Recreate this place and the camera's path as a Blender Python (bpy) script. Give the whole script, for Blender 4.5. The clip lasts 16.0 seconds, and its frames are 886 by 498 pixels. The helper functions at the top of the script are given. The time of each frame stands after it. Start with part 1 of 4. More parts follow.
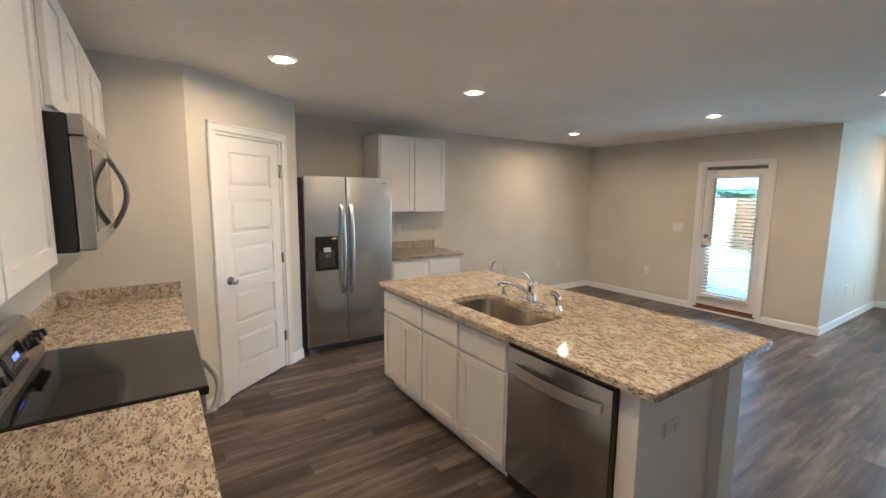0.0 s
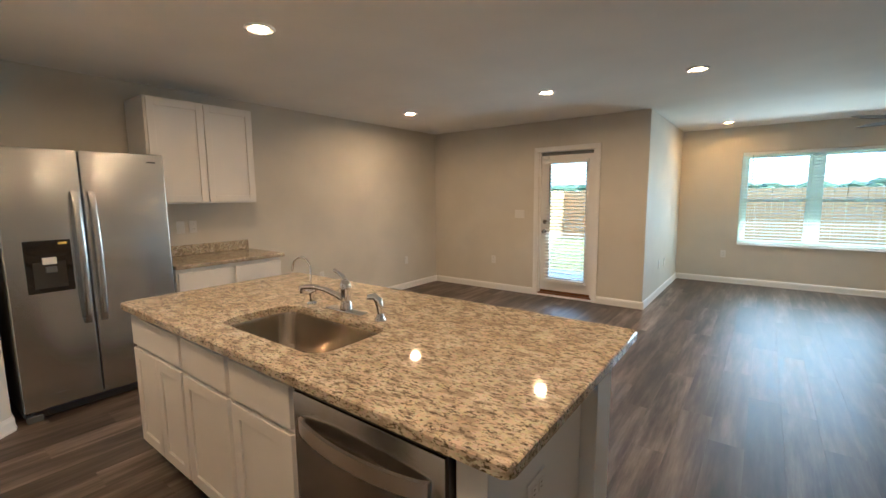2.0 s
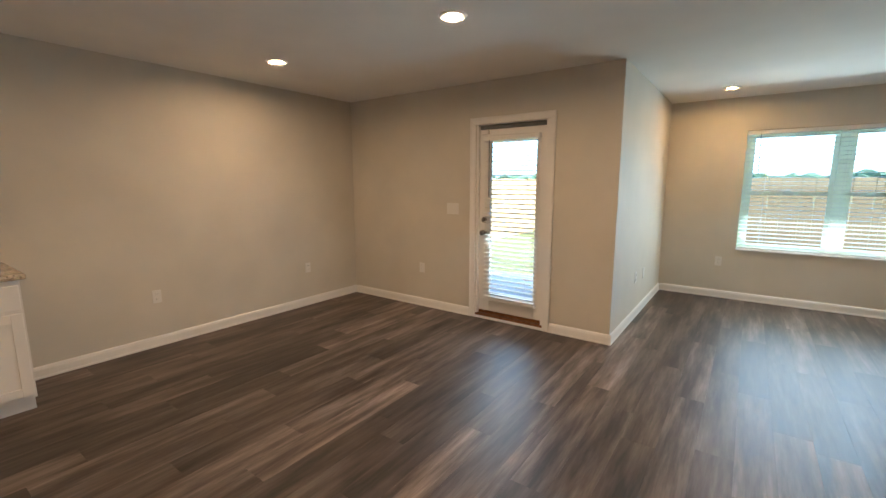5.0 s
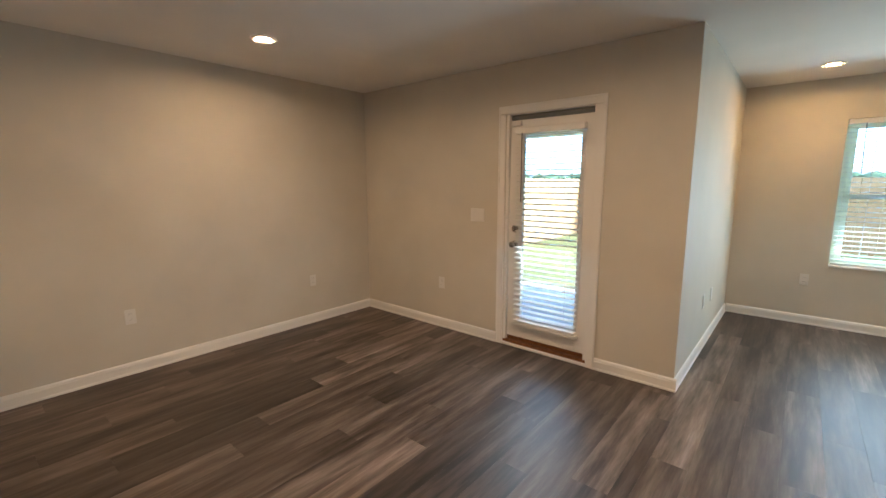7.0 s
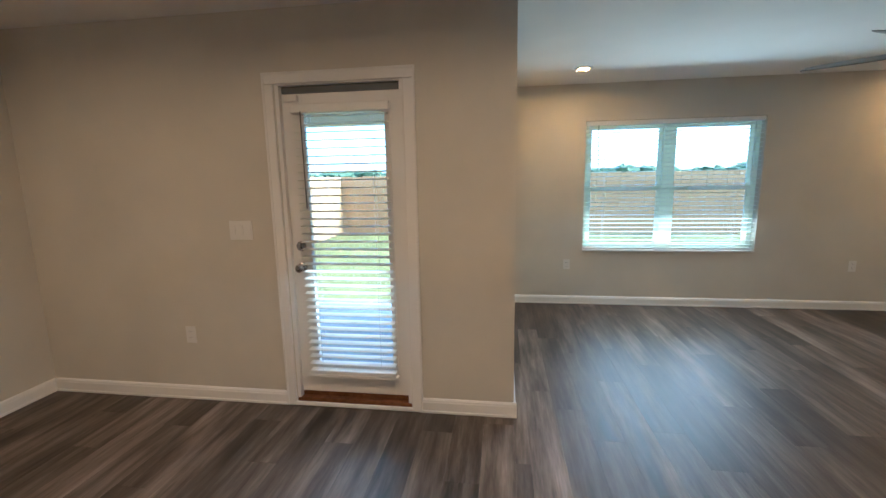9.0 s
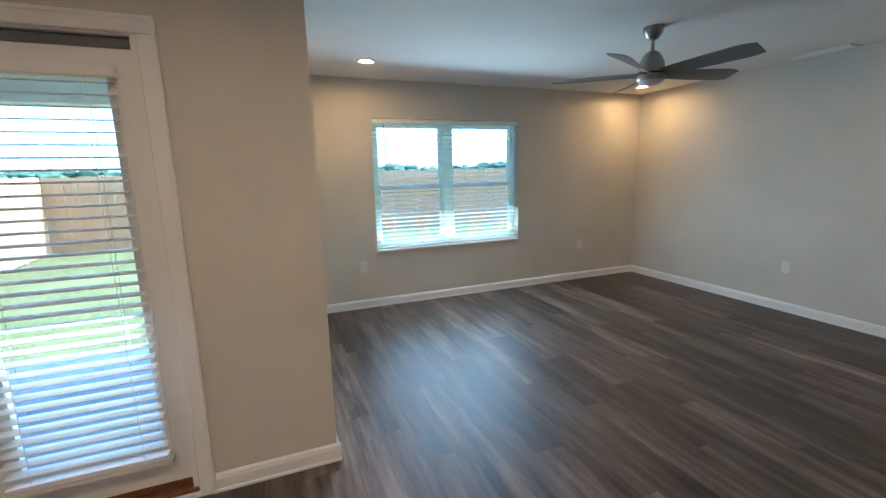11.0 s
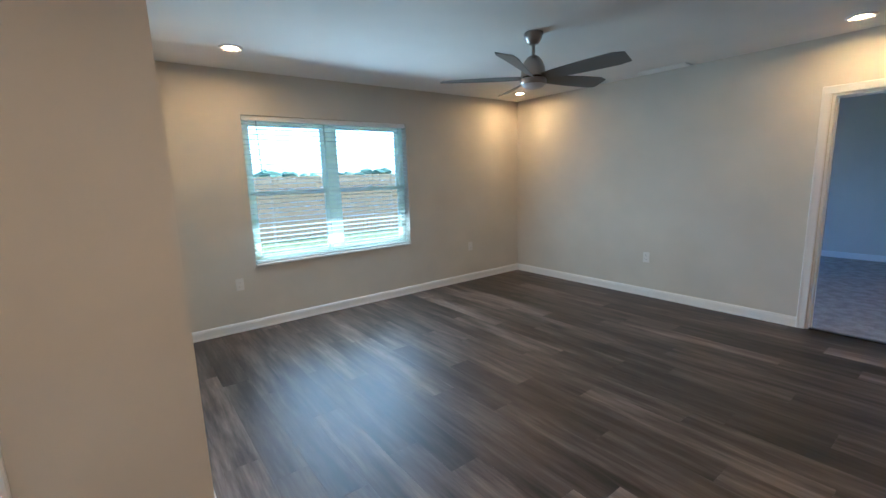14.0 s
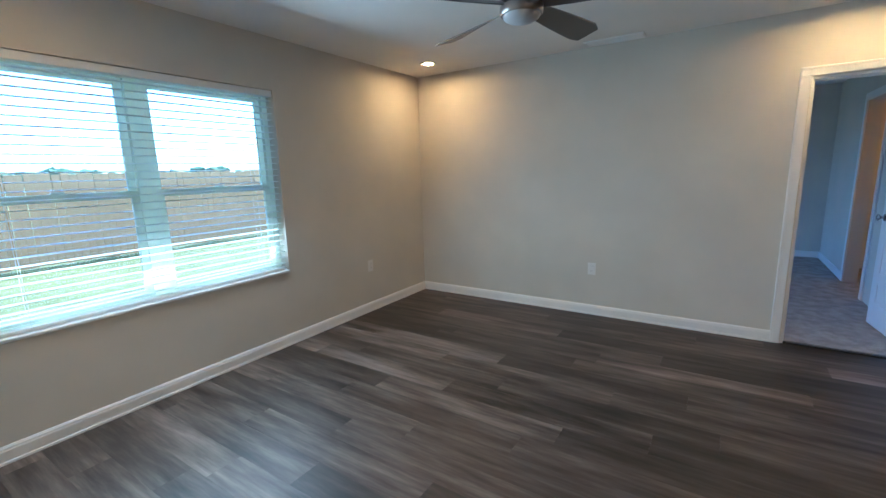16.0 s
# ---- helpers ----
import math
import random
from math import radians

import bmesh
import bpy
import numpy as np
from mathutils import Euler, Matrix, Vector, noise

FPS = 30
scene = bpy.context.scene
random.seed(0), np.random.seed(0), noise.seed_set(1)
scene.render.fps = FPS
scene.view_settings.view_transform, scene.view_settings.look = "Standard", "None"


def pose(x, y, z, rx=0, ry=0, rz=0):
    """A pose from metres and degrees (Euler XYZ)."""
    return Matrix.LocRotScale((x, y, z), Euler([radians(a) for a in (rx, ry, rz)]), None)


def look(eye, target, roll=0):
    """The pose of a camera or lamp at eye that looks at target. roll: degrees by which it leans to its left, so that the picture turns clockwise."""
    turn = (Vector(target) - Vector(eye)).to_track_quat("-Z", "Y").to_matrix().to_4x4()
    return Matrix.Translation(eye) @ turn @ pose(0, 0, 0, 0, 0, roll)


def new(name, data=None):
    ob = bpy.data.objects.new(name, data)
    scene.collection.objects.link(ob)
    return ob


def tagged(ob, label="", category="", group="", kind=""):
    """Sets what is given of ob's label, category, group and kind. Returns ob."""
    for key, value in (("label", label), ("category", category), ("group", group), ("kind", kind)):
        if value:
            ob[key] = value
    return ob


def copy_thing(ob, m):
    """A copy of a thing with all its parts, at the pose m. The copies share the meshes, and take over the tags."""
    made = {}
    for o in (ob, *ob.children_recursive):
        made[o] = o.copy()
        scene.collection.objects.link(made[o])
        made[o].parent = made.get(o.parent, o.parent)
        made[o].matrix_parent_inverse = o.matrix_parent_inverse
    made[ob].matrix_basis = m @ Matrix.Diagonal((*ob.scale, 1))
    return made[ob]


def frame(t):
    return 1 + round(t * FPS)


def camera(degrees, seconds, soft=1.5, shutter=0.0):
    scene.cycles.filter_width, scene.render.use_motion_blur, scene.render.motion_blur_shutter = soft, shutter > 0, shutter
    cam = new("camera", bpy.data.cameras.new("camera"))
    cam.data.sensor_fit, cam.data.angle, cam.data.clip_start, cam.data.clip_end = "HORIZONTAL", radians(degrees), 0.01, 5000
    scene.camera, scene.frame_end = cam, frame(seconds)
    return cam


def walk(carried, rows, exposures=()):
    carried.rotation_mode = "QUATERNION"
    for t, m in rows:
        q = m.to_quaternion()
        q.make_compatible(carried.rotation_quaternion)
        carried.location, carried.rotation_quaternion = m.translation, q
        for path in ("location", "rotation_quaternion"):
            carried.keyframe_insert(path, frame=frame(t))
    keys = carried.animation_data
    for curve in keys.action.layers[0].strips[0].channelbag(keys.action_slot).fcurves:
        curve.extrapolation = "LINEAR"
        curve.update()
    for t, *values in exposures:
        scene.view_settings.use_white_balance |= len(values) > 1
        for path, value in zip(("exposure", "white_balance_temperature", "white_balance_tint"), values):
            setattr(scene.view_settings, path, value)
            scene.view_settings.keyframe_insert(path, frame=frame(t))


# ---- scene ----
cam = camera(92.6, 16.0)
PATH = [
    (0, (-0.078, -0.013, 1.612), (1.029, 1.633, 1.354), 0.6),
    (0.5, (0.016, 0.105, 1.558), (1.242, 1.665, 1.304), 0.4),
    (1, (0.139, 0.267, 1.525), (1.488, 1.721, 1.272), -0.1),
    (1.5, (0.369, 0.346, 1.478), (1.84, 1.677, 1.226), -0.3),
    (2, (0.663, 0.384, 1.448), (2.244, 1.583, 1.196), -0.6),
    (2.5, (0.975, 0.44, 1.448), (2.634, 1.526, 1.183), -0.6),
    (3, (1.286, 0.458, 1.43), (2.987, 1.474, 1.156), -0.8),
    (5.5, (2.673, 0.666, 1.458), (4.228, 1.884, 1.142), -0.0),
    (6, (2.829, 0.709, 1.48), (4.336, 1.985, 1.164), -0.1),
    (6.5, (2.986, 0.779, 1.472), (4.477, 2.074, 1.156), -0.1),
    (7, (3.103, 0.962, 1.461), (4.612, 2.237, 1.15), -0.1),
    (7.5, (3.267, 1.141, 1.452), (4.86, 2.311, 1.142), -0.1),
    (8, (3.476, 1.295, 1.451), (5.211, 2.238, 1.136), -0.4),
    (8.5, (3.644, 1.489, 1.432), (5.529, 2.087, 1.128), -0.6),
    (9, (3.836, 1.606, 1.465), (5.789, 1.882, 1.136), -1.0),
    (9.5, (4.046, 1.634, 1.477), (6.018, 1.617, 1.145), -0.9),
    (10, (4.138, 1.687, 1.487), (6.086, 1.395, 1.136), -1.0),
    (12.5, (4.255, 1.745, 1.44), (5.897, 0.651, 1.112), -2.0),
    (13, (4.253, 1.748, 1.439), (5.857, 0.6, 1.108), -2.0),
    (13.5, (4.29, 1.752, 1.435), (5.876, 0.579, 1.101), -1.9),
    (14, (4.424, 1.692, 1.434), (5.997, 0.504, 1.094), -1.8),
    (14.5, (4.686, 1.538, 1.436), (6.238, 0.325, 1.092), -1.8),
    (15, (5.041, 1.399, 1.432), (6.531, 0.111, 1.083), -1.8),
    (15.5, (5.427, 1.194, 1.43), (6.81, -0.205, 1.072), -1.6),
    (16, (5.819, 1.065, 1.405), (6.9, -0.578, 1.043), -1.6),
]
EXPOSURES = [(0.0, 4.34, 3800, -1), (1.5, 4.16, 4100, 0), (3.0, 3.97, 4350, 1), (7.0, 3.9, 4410, 3), (8.5, 3.76, 4180, 2), (10.0, 3.66, 3890, 2), (12.5, 3.71, 3850, 3), (16.0, 3.68, 3800, 3)]
walk(cam, [(t, look(eye, target, roll)) for t, eye, target, roll in PATH], EXPOSURES)

# ---- world, sun, exposure ----
SUN_EL, SUN_AZ = radians(50), radians(165)      # azimuth clockwise from +y
sun_dir = Vector((math.sin(SUN_AZ) * math.cos(SUN_EL), math.cos(SUN_AZ) * math.cos(SUN_EL), math.sin(SUN_EL)))
world = bpy.data.worlds.new("sky_world")
world.use_nodes = True
scene.world = world
wn = world.node_tree.nodes
sky = wn.new("ShaderNodeTexSky")
sky.sky_type = "NISHITA"
sky.sun_disc = False
sky.sun_elevation, sky.sun_rotation = SUN_EL, SUN_AZ
sky.dust_density, sky.ozone_density, sky.air_density = 2.5, 0.8, 0.9
wn["Background"].inputs["Strength"].default_value = 0.095
world.node_tree.links.new(sky.outputs[0], wn["Background"].inputs["Color"])
sun = new("sun", bpy.data.lights.new("sun", "SUN"))
sun.data.energy, sun.data.angle, sun.data.color = 1.4, radians(0.5), (1.0, 0.95, 0.87)
sun.matrix_basis = look((0, 0, 0), tuple(-sun_dir))
# Fill lamps added in front of the blinds strengthen the window and door daylight.
day = new("window_daylight_fill", bpy.data.lights.new("window_daylight_fill", "AREA"))
day.data.shape, day.data.size, day.data.size_y = "RECTANGLE", 1.7, 1.3
day.data.energy, day.data.color = 3.6, (0.98, 0.89, 0.64)
day.matrix_basis = look((8.67, -0.197, 1.305), (6.67, -0.197, 0.50))
door_day = new("door_daylight_fill", bpy.data.lights.new("door_daylight_fill", "AREA"))
door_day.data.shape, door_day.data.size, door_day.data.size_y = "RECTANGLE", 0.5, 1.5
door_day.data.energy, door_day.data.color = 0.9, (1.0, 0.87, 0.63)
door_day.matrix_basis = look((6.20, 2.56, 1.06), (5.2, 2.56, 0.55))
LENS_GLOW = 51.0     # radiance of the ceiling downlights


# ---- materials ----
def material(name, rgb=(0.8, 0.8, 0.8), rough=0.5, metal=0.0, spec=0.5):
    m = bpy.data.materials.new(name)
    m.use_nodes = True
    b = m.node_tree.nodes["Principled BSDF"]
    b.inputs["Base Color"].default_value = (*rgb, 1)
    b.inputs["Roughness"].default_value = rough
    b.inputs["Metallic"].default_value = metal
    b.inputs["Specular IOR Level"].default_value = spec
    return m


def node(m, kind, **values):
    n = m.node_tree.nodes.new(kind)
    for key, v in values.items():
        key = key.replace("_", " ")
        n.inputs[key].default_value = v
    return n


def link(m, a, b):
    m.node_tree.links.new(a, b)


def coords(m, scale=(1, 1, 1), rot=(0, 0, 0), space="Object"):
    tc, mp = node(m, "ShaderNodeTexCoord"), node(m, "ShaderNodeMapping")
    mp.inputs["Scale"].default_value = scale
    mp.inputs["Rotation"].default_value = rot
    link(m, tc.outputs[space], mp.inputs["Vector"])
    return mp.outputs["Vector"]


def ramp(m, fac, stops):
    r = node(m, "ShaderNodeValToRGB")
    e = r.color_ramp.elements
    while len(e) < len(stops):
        e.new(0.5)
    for el, (p, c) in zip(e, stops):
        el.position, el.color = p, (*c, 1)
    link(m, fac, r.inputs["Fac"])
    return r.outputs["Color"]


def mixed(m, fac, a, b, mode="MIX"):
    n = m.node_tree.nodes.new("ShaderNodeMix")
    n.data_type, n.blend_type = "RGBA", mode
    for v, i in ((fac, 0), (a, 6), (b, 7)):
        if isinstance(v, (int, float)):
            n.inputs[i].default_value = v
        elif isinstance(v, tuple):
            n.inputs[i].default_value = (*v, 1)
        else:
            link(m, v, n.inputs[i])
    return n.outputs[2]


def bsdf(m):
    return m.node_tree.nodes["Principled BSDF"]


def bumped(m, height, strength, distance=0.002):
    b = node(m, "ShaderNodeBump", Strength=strength, Distance=distance)
    link(m, height, b.inputs["Height"])
    link(m, b.outputs["Normal"], bsdf(m).inputs["Normal"])


def paint(name, rgb, rough=0.6, peel=260.0, strength=0.12, vary=0.05, spec=0.4):
    """Painted surface: faint large unevenness and a fine roller texture."""
    m = material(name, rgb, rough, spec=spec)
    v = coords(m)
    big, fine = node(m, "ShaderNodeTexNoise", Scale=1.7, Detail=3.0), node(m, "ShaderNodeTexNoise", Scale=peel, Detail=2.0)
    link(m, v, big.inputs["Vector"])
    link(m, v, fine.inputs["Vector"])
    dark = tuple(c * (1 - vary) for c in rgb)
    lite = tuple(min(1, c * (1 + vary)) for c in rgb)
    link(m, ramp(m, big.outputs["Fac"], [(0.3, dark), (0.7, lite)]), bsdf(m).inputs["Base Color"])
    rr = node(m, "ShaderNodeMapRange", To_Min=rough - 0.06, To_Max=rough + 0.06)
    link(m, big.outputs["Fac"], rr.inputs["Value"])
    link(m, rr.outputs["Result"], bsdf(m).inputs["Roughness"])
    bumped(m, fine.outputs["Fac"], strength)
    return m


WALL = paint("greige wall paint", (0.645, 0.615, 0.54), 0.62)
CEIL = paint("ceiling paint", (0.85, 0.83, 0.79), 0.85, 140.0, 0.35, 0.03, 0.2)
TRIM = paint("white trim paint", (0.83, 0.822, 0.80), 0.34, 90.0, 0.05, 0.02)
CABINET = paint("white cabinet paint", (0.81, 0.795, 0.765), 0.36, 120.0, 0.04, 0.02)
BEDWALL = paint("bedroom wall paint", (0.64, 0.61, 0.54), 0.65)
SLATMAT = paint("white blind slat", (0.84, 0.84, 0.82), 0.38, 60.0, 0.03, 0.02)


def thin_vinyl(name, amount, tint):
    """Thin white vinyl that lets part of the daylight through."""
    m = paint(name, (0.86, 0.87, 0.85), 0.4, 60.0, 0.03, 0.02)
    soft, mix = m.node_tree.nodes.new("ShaderNodeBsdfTranslucent"), m.node_tree.nodes.new("ShaderNodeMixShader")
    soft.inputs["Color"].default_value = (*tint, 1)
    mix.inputs[0].default_value = amount
    link(m, bsdf(m).outputs[0], mix.inputs[1])
    link(m, soft.outputs[0], mix.inputs[2])
    link(m, mix.outputs[0], m.node_tree.nodes["Material Output"].inputs["Surface"])
    return m


THINSLAT = thin_vinyl("thin white vinyl slat", 0.32, (0.86, 0.87, 0.80))
# Frame translucency is exaggerated and tinted so the backlit vinyl looks brightly lit.
VINYL = thin_vinyl("hollow white vinyl frame with boosted glow", 0.45, (0.84, 0.87, 0.66))
PLATE = material("white plastic plate", (0.78, 0.77, 0.74), 0.35)
DARKSLOT = material("dark slot", (0.03, 0.03, 0.03), 0.6)
BLACKGLASS = material("black ceramic glass", (0.008, 0.008, 0.009), 0.06, spec=0.6)
BLACKPL = material("black plastic", (0.015, 0.015, 0.016), 0.35)
CHROME = material("chrome", (0.82, 0.82, 0.83), 0.07, 1.0)
NICKEL = material("satin nickel", (0.46, 0.43, 0.40), 0.25, 1.0)
GREYPL = material("grey plastic", (0.13, 0.14, 0.15), 0.5)
DARKNICKEL = material("dark satin nickel", (0.26, 0.245, 0.23), 0.34, 1.0)
RUBBER = material("dark rubber", (0.02, 0.02, 0.02), 0.8)


def brushed(name, rgb, rough, along):
    """Brushed steel with fine streaks along one axis."""
    m = material(name, rgb, rough, 1.0)
    s = [350.0, 350.0, 350.0]
    s[along] = 3.0
    n = node(m, "ShaderNodeTexNoise", Scale=1.0, Detail=4.0)
    link(m, coords(m, tuple(s)), n.inputs["Vector"])
    rr = node(m, "ShaderNodeMapRange", To_Min=rough - 0.04, To_Max=rough + 0.05)
    link(m, n.outputs["Fac"], rr.inputs["Value"])
    link(m, rr.outputs["Result"], bsdf(m).inputs["Roughness"])
    smear = node(m, "ShaderNodeTexNoise", Scale=2.3, Detail=2.0)
    link(m, coords(m), smear.inputs["Vector"])
    link(m, mixed(m, smear.outputs["Fac"], tuple(c * 0.9 for c in rgb), rgb), bsdf(m).inputs["Base Color"])
    bumped(m, n.outputs["Fac"], 0.02, 0.0003)
    return m


STEEL = brushed("brushed steel across", (0.66, 0.68, 0.70), 0.25, 0)
STEELV = brushed("brushed steel upright", (0.47, 0.46, 0.45), 0.25, 2)
BRIGHTSTEEL = brushed("bright handle steel", (0.84, 0.83, 0.81), 0.3, 1)
STEELY = brushed("brushed steel along range", (0.46, 0.45, 0.43), 0.28, 1)
SINKSTEEL = brushed("brushed sink steel", (0.50, 0.45, 0.38), 0.22, 1)
FANMETAL = brushed("brushed nickel fan", (0.36, 0.335, 0.31), 0.3, 2)


def granite():
    m = material("speckled granite", (0.6, 0.56, 0.5), 0.055, spec=0.5)
    v = coords(m)
    warp = node(m, "ShaderNodeTexNoise", Scale=9.0, Detail=3.0)
    link(m, v, warp.inputs["Vector"])
    base = ramp(m, warp.outputs["Fac"], [(0.32, (0.45, 0.38, 0.262)), (0.5, (0.565, 0.492, 0.355)), (0.68, (0.64, 0.575, 0.44))])
    grain = node(m, "ShaderNodeTexVoronoi", Scale=95.0)
    link(m, v, grain.inputs["Vector"])
    base = mixed(m, 0.16, base, grain.outputs["Color"], "SOFT_LIGHT")
    out = base
    # grey patches, brown flecks, black flecks, each drawn out along one direction
    for scale, stretch, low, high, rgb in ((30.0, (1.0, 0.5, 1.0), 0.50, 0.61, (0.35, 0.295, 0.215)),
                                           (84.0, (1.5, 0.5, 1.5), 0.555, 0.605, (0.18, 0.148, 0.108)),
                                           (108.0, (1.4, 0.5, 1.2), 0.60, 0.645, (0.085, 0.07, 0.054)),
                                           (120.0, (1.0, 0.7, 1.0), 0.62, 0.66, (0.09, 0.072, 0.055))):
        n = node(m, "ShaderNodeTexNoise", Scale=scale, Detail=3.0, Roughness=0.6)
        link(m, coords(m, stretch, (0, 0, 0.6)), n.inputs["Vector"])
        k = node(m, "ShaderNodeMapRange", From_Min=low, From_Max=high)
        link(m, n.outputs["Fac"], k.inputs["Value"])
        out = mixed(m, k.outputs["Result"], out, rgb)
    link(m, out, bsdf(m).inputs["Base Color"])
    return m


GRANITE = granite()


def plank_wood():
    """Grey-brown vinyl plank: tone by plank, streaks along x."""
    m = material("grey brown plank", (0.1, 0.08, 0.07), 0.36, spec=0.52)
    info = node(m, "ShaderNodeObjectInfo")
    tc = node(m, "ShaderNodeTexCoord")
    shift = m.node_tree.nodes.new("ShaderNodeVectorMath")
    shift.operation = "MULTIPLY_ADD"
    link(m, info.outputs["Random"], shift.inputs[0])
    shift.inputs[1].default_value = (37.0, 53.0, 11.0)
    link(m, tc.outputs["Object"], shift.inputs[2])
    def streak(sx, sy, detail, rough=0.6):
        mp = node(m, "ShaderNodeMapping")
        mp.inputs["Scale"].default_value = (sx, sy, 1)
        link(m, shift.outputs[0], mp.inputs["Vector"])
        n = node(m, "ShaderNodeTexNoise", Scale=1.0, Detail=detail, Roughness=rough)
        link(m, mp.outputs["Vector"], n.inputs["Vector"])
        return n.outputs["Fac"]
    broad, fine, mid = streak(1.25, 11.0, 5.0, 0.62), streak(5.0, 110.0, 3.0), streak(2.4, 34.0, 4.0, 0.7)
    tone = ramp(m, broad, [(0.34, (0.028, 0.020, 0.015)), (0.46, (0.085, 0.065, 0.052)), (0.56, (0.142, 0.114, 0.094)), (0.70, (0.225, 0.19, 0.163))])
    tone = mixed(m, 0.35, tone, ramp(m, fine, [(0.3, (0.55, 0.52, 0.5)), (0.7, (1, 1, 1))]), "MULTIPLY")
    tone = mixed(m, 0.42, tone, ramp(m, mid, [(0.32, (0.45, 0.43, 0.41)), (0.5, (1, 1, 1)), (0.68, (1.55, 1.55, 1.56))]), "MULTIPLY")
    each = ramp(m, info.outputs["Random"], [(0.0, (0.42, 0.40, 0.38)), (0.35, (0.78, 0.75, 0.725)), (0.7, (0.98, 0.955, 0.93)), (1.0, (1.45, 1.43, 1.40))])
    link(m, mixed(m, 1.0, tone, each, "MULTIPLY"), bsdf(m).inputs["Base Color"])
    rr = node(m, "ShaderNodeMapRange", To_Min=0.38, To_Max=0.52)
    link(m, broad, rr.inputs["Value"])
    link(m, rr.outputs["Result"], bsdf(m).inputs["Roughness"])
    bumped(m, fine, 0.10, 0.0012)
    return m


PLANK = plank_wood()
SUBFLOOR = material("dark plank joint", (0.018, 0.014, 0.012), 0.8)


def rough_stuff(name, a, b, scale, rough=0.95, bump=0.6, dist=0.01):
    m = material(name, a, rough, spec=0.2)
    n1, n2 = node(m, "ShaderNodeTexNoise", Scale=scale, Detail=6.0), node(m, "ShaderNodeTexNoise", Scale=scale * 0.06, Detail=3.0)
    v = coords(m)
    link(m, v, n1.inputs["Vector"])
    link(m, v, n2.inputs["Vector"])
    c1 = ramp(m, n1.outputs["Fac"], [(0.3, a), (0.7, b)])
    c2 = ramp(m, n2.outputs["Fac"], [(0.35, (0.78, 0.78, 0.78)), (0.65, (1.1, 1.1, 1.1))])
    link(m, mixed(m, 1.0, c1, c2, "MULTIPLY"), bsdf(m).inputs["Base Color"])
    bumped(m, n1.outputs["Fac"], bump, dist)
    return m


CARPET = rough_stuff("grey carpet", (0.30, 0.28, 0.26), (0.44, 0.42, 0.39), 160.0, 1.0, 0.8, 0.006)
GRASS = rough_stuff("lawn", (0.085, 0.08, 0.018), (0.16, 0.14, 0.038), 14.0, 1.0, 0.7, 0.03)
CONCRETE = rough_stuff("concrete", (0.26, 0.255, 0.245), (0.36, 0.355, 0.34), 22.0, 0.9, 0.2, 0.004)
SIDING = rough_stuff("beige porch board", (0.66, 0.59, 0.44), (0.73, 0.66, 0.51), 6.0, 0.7, 0.1, 0.002)
FOLIAGE = rough_stuff("far tree foliage", (0.05, 0.075, 0.03), (0.11, 0.13, 0.06), 1.2, 1.0, 0.5, 0.1)
BARK = rough_stuff("bark", (0.07, 0.05, 0.035), (0.14, 0.10, 0.07), 20.0)
FENCEWOOD = rough_stuff("cedar picket", (0.40, 0.23, 0.085), (0.52, 0.315, 0.13), 5.0, 0.85, 0.3, 0.004)
THRESH = rough_stuff("brown threshold", (0.13, 0.055, 0.02), (0.22, 0.10, 0.04), 30.0, 0.45, 0.1, 0.001)
VANITY = rough_stuff("brown vanity wood", (0.18, 0.08, 0.03), (0.26, 0.13, 0.05), 9.0, 0.4, 0.1, 0.001)


def pane_glass():
    m = bpy.data.materials.new("window glass")
    m.use_nodes = True
    nt = m.node_tree
    nt.nodes.remove(nt.nodes["Principled BSDF"])
    out = nt.nodes["Material Output"]
    clear, gloss, fres, mix = (nt.nodes.new(k) for k in ("ShaderNodeBsdfTransparent", "ShaderNodeBsdfGlossy", "ShaderNodeFresnel", "ShaderNodeMixShader"))
    clear.inputs["Color"].default_value = (0.97, 0.99, 0.98, 1)
    gloss.inputs["Roughness"].default_value = 0.01
    fres.inputs["IOR"].default_value = 1.45
    nt.links.new(fres.outputs[0], mix.inputs[0])
    nt.links.new(clear.outputs[0], mix.inputs[1])
    nt.links.new(gloss.outputs[0], mix.inputs[2])
    nt.links.new(mix.outputs[0], out.inputs["Surface"])
    return m


GLASS = pane_glass()


def glow(name, rgb, strength):
    m = material(name, (0.8, 0.8, 0.8), 0.4)
    bsdf(m).inputs["Emission Color"].default_value = (*rgb, 1)
    bsdf(m).inputs["Emission Strength"].default_value = strength
    return m


LENS = glow("lit downlight lens", (1.0, 0.495, 0.178), LENS_GLOW)
# Rim materials emit faintly to imitate lens light falling on the baffle.
LENS_RIM = glow("downlight rim with painted glow", (1.0, 0.36, 0.05), 0.05)
LENS_DIM = glow("dimmed downlight lens", (1.0, 0.45, 0.11), LENS_GLOW * 0.78)
LENS_DIM_RIM = glow("dimmed downlight rim with painted glow", (1.0, 0.33, 0.04), 0.045)
BLUELED = glow("blue display digits", (0.05, 0.2, 1.0), 0.05)
WARMBULB = glow("lit vanity bulb", (1.0, 0.36, 0.03), 4.0)
FROST = material("frosted white lens", (0.62, 0.63, 0.66), 0.5)


